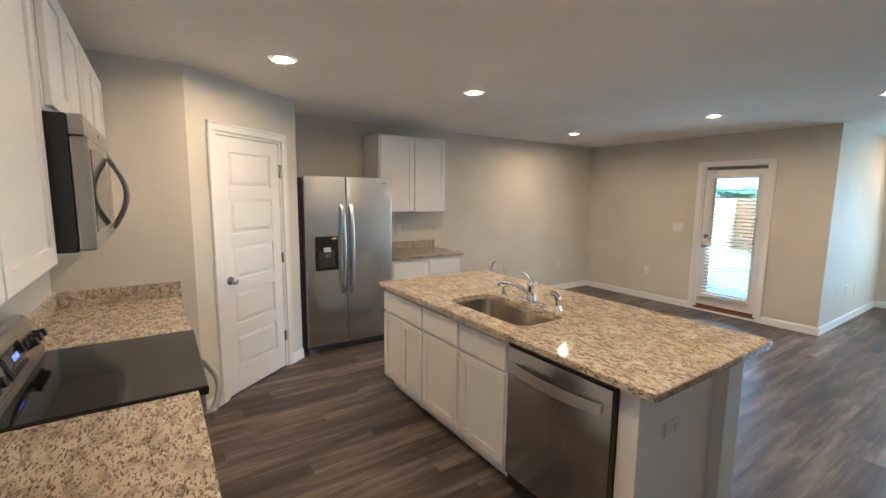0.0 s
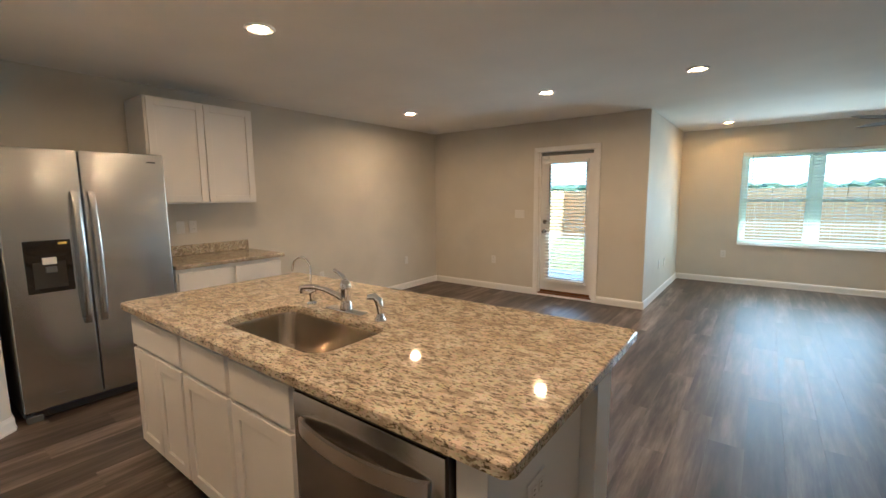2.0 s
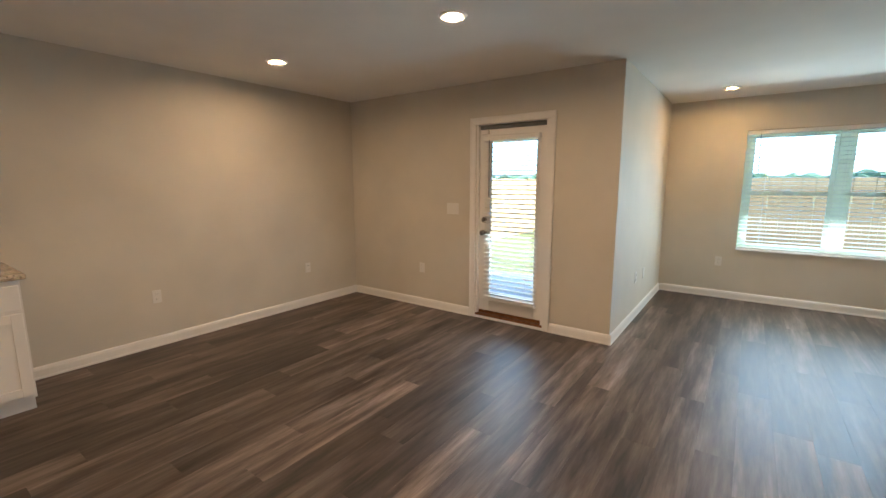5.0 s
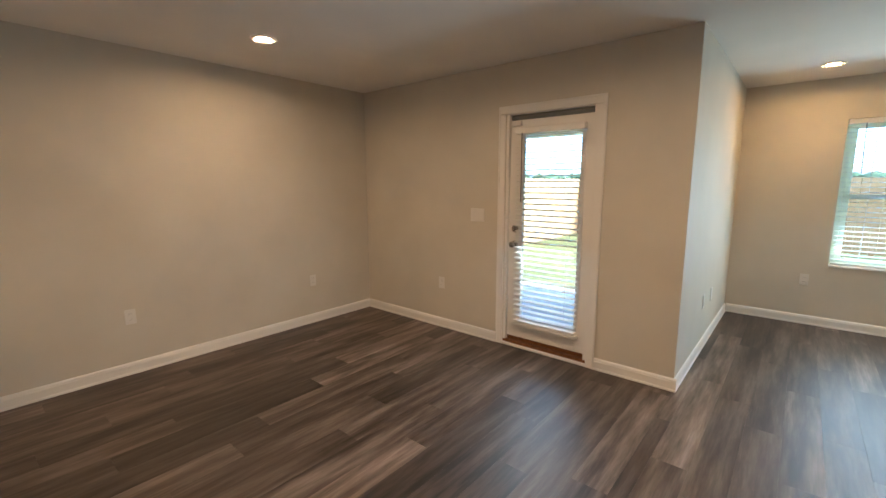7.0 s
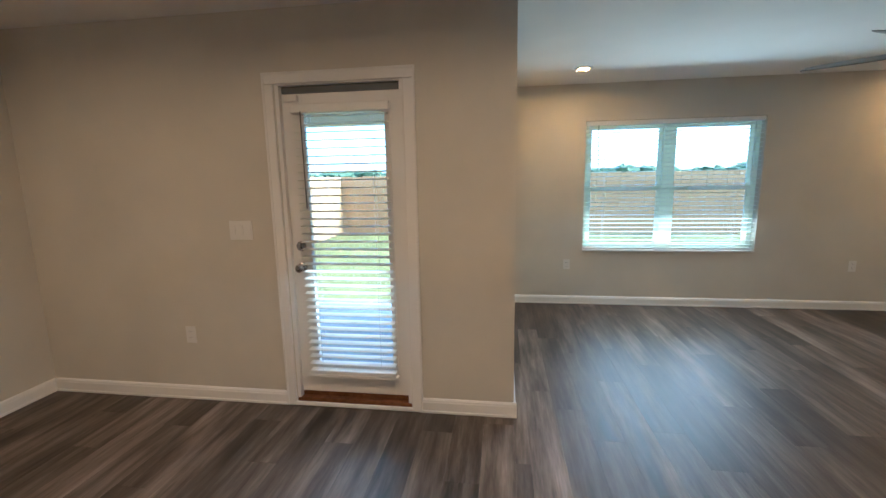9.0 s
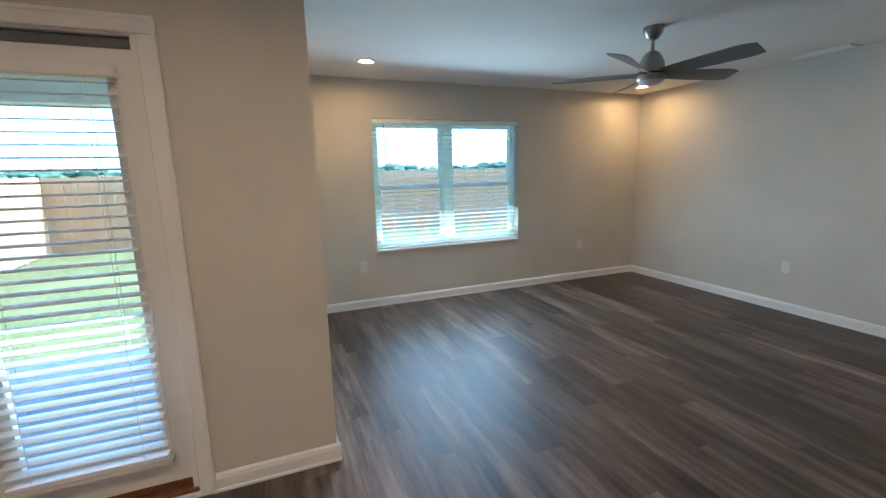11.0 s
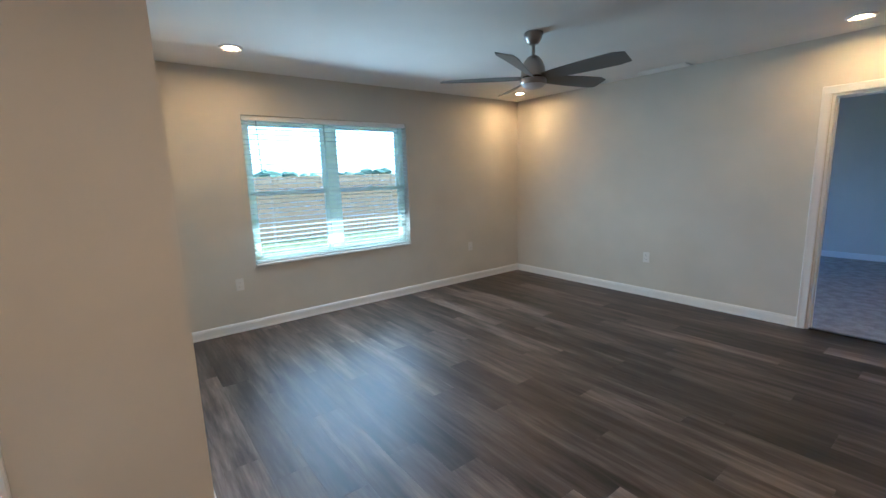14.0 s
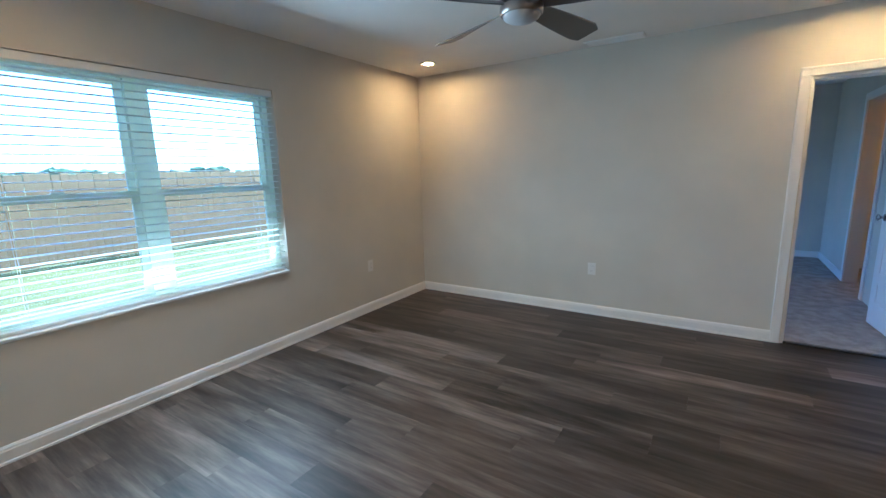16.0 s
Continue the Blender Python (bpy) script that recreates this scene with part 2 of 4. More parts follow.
# ---- building helpers ----
def box(bm, x0, x1, y0, y1, z0, z1, bevel=0.0, seg=2):
    m = Matrix.Translation(((x0 + x1) / 2, (y0 + y1) / 2, (z0 + z1) / 2)) @ Matrix.Diagonal((abs(x1 - x0), abs(y1 - y0), abs(z1 - z0), 1))
    r = bmesh.ops.create_cube(bm, size=1.0, matrix=m)
    if bevel:
        edges = list({e for v in r["verts"] for e in v.link_edges})
        bmesh.ops.bevel(bm, geom=edges, offset=bevel, segments=seg, profile=0.5, affect="EDGES", clamp_overlap=True)
    return bm


def B(*a, **k):
    return box(bmesh.new(), *a, **k)


def lathe(bm, profile, at=(0, 0, 0), seg=32, axis="z"):
    """Spin a profile of (radius, height) round an axis through at."""
    rings = []
    for r, h in profile:
        ring = []
        for i in range(seg):
            a = 2 * math.pi * i / seg
            p = Vector((r * math.cos(a), r * math.sin(a), h))
            if axis == "x":
                p = Vector((p.z, p.x, p.y))
            elif axis == "y":
                p = Vector((p.x, p.z, p.y))
            ring.append(bm.verts.new(Vector(at) + p))
        rings.append(ring)
    for a, b in zip(rings, rings[1:]):
        for i in range(seg):
            bm.faces.new((a[i], a[(i + 1) % seg], b[(i + 1) % seg], b[i]))
    bm.faces.new(rings[0])
    bm.faces.new(rings[-1])
    bmesh.ops.recalc_face_normals(bm, faces=bm.faces)
    return bm


def tube(bm, pts, radii, seg=12):
    """A round tube along points, with a radius for each."""
    pts = [Vector(p) for p in pts]
    rings, side = [], None
    for i, p in enumerate(pts):
        d = (pts[min(i + 1, len(pts) - 1)] - pts[max(i - 1, 0)]).normalized()
        if side is None:
            side = d.cross(Vector((0, 0, 1)))
            side = side if side.length > 0.1 else d.cross(Vector((1, 0, 0)))
        side = (side - d * side.dot(d)).normalized()
        up = d.cross(side)
        r = radii[i] if isinstance(radii, (list, tuple)) else radii
        rings.append([bm.verts.new(p + side * r * math.cos(2 * math.pi * k / seg) + up * r * math.sin(2 * math.pi * k / seg)) for k in range(seg)])
    for a, b in zip(rings, rings[1:]):
        for k in range(seg):
            bm.faces.new((a[k], a[(k + 1) % seg], b[(k + 1) % seg], b[k]))
    bm.faces.new(rings[0])
    bm.faces.new(rings[-1])
    bmesh.ops.recalc_face_normals(bm, faces=bm.faces)
    return bm


def arc(fn, n=14):
    return [fn(i / n) for i in range(n + 1)]


def mesh_of(name, bm, mat, smooth=False):
    me = bpy.data.meshes.new(name)
    bm.to_mesh(me)
    bm.free()
    me.materials.append(mat)
    if smooth:
        me.polygons.foreach_set("use_smooth", [True] * len(me.polygons))
        me.set_sharp_from_angle(angle=radians(38))
    return me


def thing(name, at, label, category, group="", turn=0.0, kind=""):
    ob = new(name)
    ob.empty_display_size = 0.1
    ob.matrix_basis = pose(*at, 0, 0, turn)
    return tagged(ob, label, category, group, kind)


def part(name, bm, mat, parent, label="", smooth=False, local=False):
    """Link bm as one mesh under a thing or a part. World coordinates unless local."""
    root = parent
    while root.parent:
        root = root.parent
    if not local:
        bm.transform(root.matrix_basis.inverted())
    ob = new(name, mesh_of(name, bm, mat, smooth))
    ob.parent = parent
    return tagged(ob, label)


def solid(name, bm, mat, label, category, kind="", smooth=False):
    return tagged(new(name, mesh_of(name, bm, mat, smooth)), label, category, "", kind)


# ---- plan ----
H = 2.44
WX, NY, PX, CY, EX, SY = -0.64, 4.80, 6.29, 1.53, 8.77, -3.0     # west, north, patio wall, corner, window wall, south
NOOK = 3.362
PA, PB = Vector((0.112, 3.362)), Vector((1.02, 4.08))
TH = 0.15
WIN = (-1.095, 0.703, 0.618, 2.05)          # y0 y1 z0 z1
PDOOR = (2.168, 2.940, 2.04)                # patio opening y0 y1 top
BDOOR = (4.53, 5.345, 1.985)                # bedroom opening x0 x1 top


def structure(name, bm, mat, label, category):
    return solid(name, bm, mat, label, category, "structure")


def walls():
    t = TH
    structure("wall_west", B(WX - t, WX, SY - t, NY + t, 0, H), WALL, "greige painted drywall behind the kitchen range", "wall")
    structure("wall_north", B(WX, PX + t, NY, NY + t, 0, H), WALL, "greige painted drywall behind refrigerator and dining area", "wall")
    structure("wall_nook", B(WX, PA.x, NOOK, NOOK + 0.1, 0, H), WALL, "short greige wall at the end of the counter", "wall")
    # pantry wall, at an angle, with a door opening
    d = PB - PA
    bm = bmesh.new()
    length = d.length
    box(bm, 0, 0.225, 0, 0.10, 0, H)
    box(bm, 0.935, length, 0, 0.10, 0, H)
    box(bm, 0.225, 0.935, 0, 0.10, 2.045, H)
    w = tagged(new("wall_pantry", mesh_of("wall_pantry", bm, WALL)), "angled greige wall holding the pantry door", "wall", "", "structure")
    w.matrix_basis = pose(PA.x, PA.y, 0, 0, 0, math.degrees(math.atan2(d.y, d.x)))
    structure("wall_alcove", B(PB.x - 0.1, PB.x, PB.y + 0.004, NY, 0, H), WALL, "short greige wall beside the refrigerator", "wall")
    # patio wall
    y0, y1, top = PDOOR
    bm = bmesh.new()
    box(bm, PX, PX + t, CY, y0, 0, H)
    box(bm, PX, PX + t, y1, NY, 0, H)
    box(bm, PX, PX + t, y0, y1, top, H)
    structure("wall_patio", bm, WALL, "greige painted wall around the glazed patio door", "wall")
    structure("wall_return", B(PX + t, EX + t, CY, CY + t, 0, H), WALL, "greige return wall beside the living room window", "wall")
    a, b, c, e = WIN
    bm = bmesh.new()
    box(bm, EX, EX + t, SY - 0.12, a, 0, H)
    box(bm, EX, EX + t, b, CY, 0, H)
    box(bm, EX, EX + t, a, b, 0, c)
    box(bm, EX, EX + t, a, b, e, H)
    structure("wall_window", bm, WALL, "greige painted wall around the living room window", "wall")
    x0, x1, top = BDOOR
    bm = bmesh.new()
    box(bm, WX, x0, SY - 0.12, SY, 0, H)
    box(bm, x1, EX, SY - 0.12, SY, 0, H)
    box(bm, x0, x1, SY - 0.12, SY, top, H)
    structure("wall_south", bm, WALL, "greige painted wall with the bedroom doorway", "wall")
    bm = bmesh.new()
    box(bm, WX - t, PX + t, SY - 4.3, NY + t, H, H + 0.2)
    box(bm, PX + t, EX + t, SY - 4.3, CY + t, H, H + 0.2)
    structure("ceiling", bm, CEIL, "flat painted ceiling with a light stipple", "ceiling")


walls()


# ---- bedroom beyond the doorway ----
def bedroom():
    y = SY - 0.12
    structure("bedroom_floor", B(2.6, 8.9, -7.2, y + 0.06, -0.05, 0.008), CARPET, "grey cut-pile carpet in the bedroom", "carpet")
    structure("wall_bedroom_far", B(4.55, 8.9, -7.10, -7.0, 0, H), BEDWALL, "far bedroom wall in shade", "wall")
    bm = bmesh.new()
    box(bm, 4.43, 4.55, -7.1, -5.48, 0, H)
    box(bm, 4.43, 4.55, -4.72, y, 0, H)
    box(bm, 4.43, 4.55, -5.48, -4.72, 2.03, H)
    structure("wall_bedroom_side", bm, BEDWALL, "bedroom side wall with the bathroom doorway", "wall")
    bm = bmesh.new()
    box(bm, 8.9, 9.0, -7.1, -6.3, 0, H)
    box(bm, 8.9, 9.0, -4.0, y, 0, H)
    box(bm, 8.9, 9.0, -6.3, -4.0, 0, 0.6)
    box(bm, 8.9, 9.0, -6.3, -4.0, 2.05, H)
    structure("wall_bedroom_window", bm, BEDWALL, "bedroom outer wall with a window opening", "wall")
    bm = bmesh.new()
    box(bm, 4.55, 8.9, -6.998, -6.985, 0.008, 0.10, 0.003)
    structure("baseboard", bm, TRIM, "white baseboard along the far bedroom wall", "baseboard")
    bm = bmesh.new()
    box(bm, 4.552, 4.565, -6.98, -5.56, 0.008, 0.10, 0.003)
    structure("baseboard", bm, TRIM, "white baseboard along the bedroom side wall", "baseboard")
    # bathroom
    structure("bathroom_floor", B(2.7, 4.43, -6.4, -4.2, -0.05, 0.004), PLANK, "dark plank floor in the bathroom", "floor")
    bm = bmesh.new()
    box(bm, 2.6, 2.7, -6.5, -4.1, 0, H)
    box(bm, 2.7, 4.43, -6.5, -6.4, 0, H)
    box(bm, 2.7, 4.43, -4.2, -4.1, 0, H)
    structure("wall_bathroom", bm, WALL, "bathroom walls in warm lamp light", "wall")
    bm = bmesh.new()
    for a, b in ((-5.56, -5.48), (-4.72, -4.64)):
        box(bm, 4.552, 4.568, a, b, 0, 2.11, 0.004)
    box(bm, 4.552, 4.568, -5.56, -4.64, 2.03, 2.11, 0.004)
    structure("door_casing", bm, TRIM, "white casing of the bathroom doorway", "casing")


bedroom()


# ---- floor body, ground ----
structure("ground", B(-400, 400, -400, 400, -0.5, -0.30), GRASS, "pale dry lawn reaching the horizon", "ground")
bm = bmesh.new()
box(bm, WX - TH, PX + TH, SY - 0.12, NY + TH, -0.30, -0.006)
box(bm, PX + TH, EX + TH, SY - 0.12, CY + TH, -0.30, -0.006)
FLOOR = structure("floor", bm, SUBFLOOR, "grey-brown wood-look vinyl plank floor", "floor")


# ---- baseboards ----
def baseboard(x0, y0, x1, y1, side):
    """A moulded board along a wall line; side is the unit normal into the room."""
    d = Vector((x1 - x0, y1 - y0, 0))
    u, n = d.normalized(), Vector((*side, 0))
    prof = [(0, 0), (0.019, 0), (0.019, 0.012), (0.014, 0.016), (0.014, 0.068), (0.011, 0.076), (0.011, 0.082), (0.004, 0.092), (0, 0.094)]
    bm = bmesh.new()
    ends = []
    for s in (0, d.length):
        ends.append([bm.verts.new(Vector((x0, y0, 0)) + u * s + n * a + Vector((0, 0, h))) for a, h in prof])
    k = len(prof)
    for i in range(k):
        bm.faces.new((ends[0][i], ends[0][(i + 1) % k], ends[1][(i + 1) % k], ends[1][i]))
    bm.faces.new(ends[0])
    bm.faces.new(ends[1][::-1])
    bmesh.ops.recalc_face_normals(bm, faces=bm.faces)
    structure("baseboard", bm, TRIM, "white moulded baseboard along the wall", "baseboard")


CAS = 0.068
baseboard(3.06, NY, PX, NY, (0, -1))
baseboard(PX, PDOOR[1] + CAS, PX, NY - 0.019, (-1, 0))
baseboard(PX, CY - 0.019, PX, PDOOR[0] - CAS, (-1, 0))
baseboard(PX, CY, EX, CY, (0, -1))
baseboard(EX, SY, EX, CY - 0.019, (-1, 0))
baseboard(BDOOR[1] + CAS, SY, EX - 0.019, SY, (0, 1))
baseboard(WX, SY, BDOOR[0] - CAS, SY, (0, 1))
baseboard(WX, SY + 0.019, WX, 0.50, (1, 0))
pd = (PB - PA).normalized()
pn = (pd.y, -pd.x)
baseboard(PA.x, PA.y, PA.x + pd.x * 0.157, PA.y + pd.y * 0.157, pn)
baseboard(PA.x + pd.x * 1.003, PA.y + pd.y * 1.003, PB.x, PB.y, pn)
baseboard(PB.x, PB.y + 0.02, PB.x, NY, (1, 0))


def casing_bm(w, h, cas=CAS, thick=0.018, sill=0.0):
    """Door casing round an opening w wide from 0, h high, on local y < 0."""
    bm = bmesh.new()
    for a, b in ((-cas, -0.004), (w + 0.004, w + cas)):
        box(bm, a, b, -thick, 0, sill, h + 0.004, 0.004)
    box(bm, -cas, w + cas, -thick, 0, h + 0.005, h + cas, 0.004)
    for a, b in ((-cas + 0.004, -cas + 0.018), (w + cas - 0.018, w + cas - 0.004)):
        box(bm, a, b, -thick - 0.004, -thick + 0.001, sill, h + cas - 0.018, 0.002)
    box(bm, -cas + 0.004, w + cas - 0.004, -thick - 0.004, -thick + 0.001, h + cas - 0.018, h + cas - 0.004, 0.002)
    return bm


def jamb_bm(w, h, depth, t=0.018, stop=0.05):
    bm = bmesh.new()
    box(bm, 0, t, 0, depth, 0, h)
    box(bm, w - t, w, 0, depth, 0, h)
    box(bm, t, w - t, 0, depth, h - t, h)
    for a, b in ((t, t + 0.01), (w - t - 0.01, w - t)):
        box(bm, a, b, stop, stop + 0.03, 0, h - t)
    box(bm, t, w - t, stop, stop + 0.03, h - t - 0.01, h - t)
    return bm


def knob(parent, x, z, y=0.0, mat=NICKEL, rose=0.032, ball=0.027):
    bm = bmesh.new()
    lathe(bm, [(0.004, 0.0), (rose, 0.0), (rose, -0.006), (rose * 0.7, -0.012), (0.011, -0.016), (0.011, -0.034),
               (0.018, -0.038), (ball, -0.047), (ball, -0.056), (ball * 0.75, -0.064), (0.004, -0.067)], (x, y, z), 24, "y")
    return part("knob", bm, mat, parent, "satin nickel round knob", True, True)


# ---- pantry door ----
def pantry_door():
    ang = math.degrees(math.atan2(pd.y, pd.x))
    o = PA + pd * 0.225
    d = thing("door_1", (o.x, o.y, 0), "white closed pantry door with five raised panels", "door", "", ang, "structure")
    w, h = 0.71, 2.045
    part("casing", casing_bm(w, h), TRIM, d, "", False, True)
    part("jamb", jamb_bm(w, h, 0.1), TRIM, d, "", False, True)
    bm = bmesh.new()
    x0, x1, z0, z1 = 0.021, w - 0.021, 0.012, h - 0.022
    box(bm, x0, x1, 0.020, 0.045, z0, z1, 0.002)
    part("slab", bm, TRIM, d, "", False, True)
    # five panels: stiles and rails proud of the field, then raised centres
    st, rail = 0.105, 0.10
    ph = (z1 - z0 - 0.20 - 0.115 - 4 * rail) / 5
    bm = bmesh.new()
    box(bm, x0, x0 + st, 0.008, 0.020, z0, z1, 0.002)
    box(bm, x1 - st, x1, 0.008, 0.020, z0, z1, 0.002)
    part("stiles", bm, TRIM, d, "", False, True)
    z = z0
    for i in range(6):
        hh = 0.20 if i == 0 else (0.115 if i == 5 else rail)
        part("rail", box(bmesh.new(), x0 + st, x1 - st, 0.008, 0.020, z, z + hh, 0.002), TRIM, d, "", False, True)
        z += hh
        if i < 5:
            bm = bmesh.new()
            a, b, c, e = x0 + st + 0.012, x1 - st - 0.012, z + 0.012, z + ph - 0.012
            ring0 = [bm.verts.new(p) for p in ((a, 0.0195, c), (b, 0.0195, c), (b, 0.0195, e), (a, 0.0195, e))]
            k = 0.026
            ring1 = [bm.verts.new(p) for p in ((a + k, 0.010, c + k), (b - k, 0.010, c + k), (b - k, 0.010, e - k), (a + k, 0.010, e - k))]
            for j in range(4):
                bm.faces.new((ring0[j], ring0[(j + 1) % 4], ring1[(j + 1) % 4], ring1[j]))
            bm.faces.new(ring1)
            bm.faces.new(ring0[::-1])
            part("panel", bm, TRIM, d, "", False, True)
            z += ph
    knob(d, x0 + 0.062, 0.93, 0.008)
    for hz in (0.30, 1.03, 1.78):
        bm = bmesh.new()
        box(bm, x1 - 0.006, x1 + 0.016, 0.001, 0.009, hz - 0.045, hz + 0.045, 0.001)
        tube(bm, [(x1 + 0.006, -0.002, hz - 0.048), (x1 + 0.006, -0.002, hz + 0.048)], 0.006, 10)
        part("hinge", bm, NICKEL, d, "satin nickel hinge", False, True)
    bm = bmesh.new()
    box(bm, x1 - 0.03, x1 + 0.05, -0.010, -0.004, 1.84, 1.848)
    box(bm, x1 - 0.008, x1 + 0.008, -0.012, 0.0, 1.77, 1.848)
    part("door_stop", bm, NICKEL, d, "satin nickel hinge-pin door stop", False, True)


pantry_door()


# ---- patio door ----
def slats_at(parent, mat, x, y0, y1, z_low, z_high, count, width=0.05, tilt=6.0, axis="y"):
    """Slats of a blind, on one shared mesh, each its own part."""
    bm = bmesh.new()
    half = (y1 - y0) / 2
    n = 4
    top, low = [], []
    for i in range(n + 1):
        u = -width / 2 + width * i / n
        c = 0.003 * (1 - (2 * u / width) ** 2)
        top.append([bm.verts.new((u, s * half, c + 0.0014)) for s in (-1, 1)])
        low.append([bm.verts.new((u, s * half, c - 0.0014)) for s in (-1, 1)])
    for i in range(n):
        bm.faces.new((top[i][0], top[i + 1][0], top[i + 1][1], top[i][1]))
        bm.faces.new((low[i][0], low[i][1], low[i + 1][1], low[i + 1][0]))
    for a in (0, n):
        bm.faces.new((top[a][0], top[a][1], low[a][1], low[a][0]))
    for s in (0, 1):
        bm.faces.new([t[s] for t in top] + [l[s] for l in low][::-1])
    bmesh.ops.recalc_face_normals(bm, faces=bm.faces)
    me = mesh_of("slat", bm, mat)
    inv = parent.matrix_basis.inverted()
    for i in range(count):
        z = z_low + (z_high - z_low) * i / (count - 1)
        ob = new("slat", me)
        ob.parent = parent
        ob.matrix_basis = inv @ pose(x, (y0 + y1) / 2, z, 0, tilt + random.uniform(-1.2, 1.2), 0)


def patio_door():
    y0, y1, top = PDOOR
    # local x runs along -y so that local -y faces the room
    d = thing("door_2", (PX, y1, 0), "white closed patio door with a tall glass lite", "door", "", -90, "structure")
    w = y1 - y0
    part("casing", casing_bm(w, top - 0.02, 0.072), TRIM, d, "", False, True)
    part("jamb", jamb_bm(w, top, TH, 0.022, 0.075), TRIM, d, "", False, True)
    a, b, z0, z1 = 0.024, w - 0.024, 0.085, top - 0.066
    g0, g1, gz0, gz1 = 0.150, w - 0.112, 0.27, 1.87
    bm = bmesh.new()
    box(bm, a, g0, 0.03, 0.072, z0, z1, 0.002)
    box(bm, g1, b, 0.03, 0.072, z0, z1, 0.002)
    box(bm, g0, g1, 0.03, 0.072, z0, gz0, 0.002)
    box(bm, g0, g1, 0.03, 0.072, gz1, z1, 0.002)
    slab = part("slab", bm, TRIM, d, "", False, True)
    bm = bmesh.new()
    for p in ((g0 - 0.025, g0 + 0.008, gz0 - 0.025, gz1 + 0.025), (g1 - 0.008, g1 + 0.025, gz0 - 0.025, gz1 + 0.025)):
        box(bm, p[0], p[1], 0.020, 0.030, p[2], p[3], 0.003)
    box(bm, g0 + 0.008, g1 - 0.008, 0.020, 0.030, gz0 - 0.025, gz0 + 0.008, 0.003)
    box(bm, g0 + 0.008, g1 - 0.008, 0.020, 0.030, gz1 - 0.008, gz1 + 0.025, 0.003)
    part("lite_frame", bm, TRIM, d, "", False, True)
    p = part("glass_pane", B(g0, g1, 0.048, 0.052, gz0, gz1), GLASS, d, "clear glass pane", False, True)
    p.visible_shadow = False
    part("threshold", B(0.0, w, -0.005, TH, 0.008, 0.05, 0.006), THRESH, d, "brown stained wooden threshold", False, True)
    part("sill_strip", B(-0.01, w + 0.01, -0.022, -0.006, 0.002, 0.03, 0.006), TRIM, d, "white strip below the threshold", False, True)
    part("sweep", B(a, b, 0.034, 0.068, 0.052, 0.083, 0.003), THRESH, d, "brown door sweep", False, True)
    knob(d, 0.085, 0.925, 0.03)
    bm = bmesh.new()
    lathe(bm, [(0.004, 0.0), (0.032, 0.0), (0.032, -0.008), (0.026, -0.014), (0.004, -0.015)], (0.085, 0.03, 1.06), 24, "y")
    box(bm, 0.080, 0.090, 0.002, 0.016, 1.044, 1.076, 0.003)
    part("deadbolt", bm, NICKEL, d, "satin nickel deadbolt with thumb turn", True, True)
    bm = bmesh.new()
    box(bm, 0.05, 0.135, -0.004, 0.029, 1.925, 1.965, 0.004)
    part("alarm_contact", bm, PLATE, d, "small white plastic sensor", False, True)
    # Grey bar imitates the shadow in the gap under the head jamb.
    part("head_gap_shadow", B(0.026, w - 0.026, 0.030, 0.068, top - 0.064, top - 0.024, 0.003), GREYPL, d, "grey strip standing in for the shadowed gap above the slab", False, True)
    # blind on the door
    bl = thing("door_blind", (PX - 0.005, (y0 + y1) / 2, 0.2), "white horizontal slat blind, open, hung on the patio door", "blind")
    ya, yb = y1 - g1 - 0.02, y1 - g0 + 0.035
    xs = PX - 0.008
    part("headrail", B(xs - 0.028, xs + 0.027, ya - 0.015, yb + 0.015, 1.855, 1.905, 0.006), SLATMAT, bl)
    slats_at(bl, THINSLAT, xs, ya, yb, 0.305, 1.838, 34, 0.05, -6.0)
    part("bottom_rail", B(xs - 0.026, xs + 0.026, ya, yb, 0.235, 0.262, 0.005), SLATMAT, bl)
    for y in (ya + 0.09, yb - 0.09):
        bm = bmesh.new()
        tube(bm, [(xs - 0.026, y, 0.25), (xs - 0.026, y, 1.86)], 0.0011, 6)
        tube(bm, [(xs + 0.025, y, 0.25), (xs + 0.025, y, 1.86)], 0.0011, 6)
        part("ladder_cord", bm, SLATMAT, bl)
    part("tilt_wand", tube(bmesh.new(), [(xs - 0.034, yb - 0.055, 1.86), (xs - 0.036, yb - 0.06, 1.30)], 0.004, 8), GREYPL, bl, "slim clear grey tilt wand", True)
    part("hold_down", B(xs - 0.02, xs + 0.027, ya - 0.012, yb + 0.012, 0.212, 0.233, 0.003), SLATMAT, bl)


patio_door()


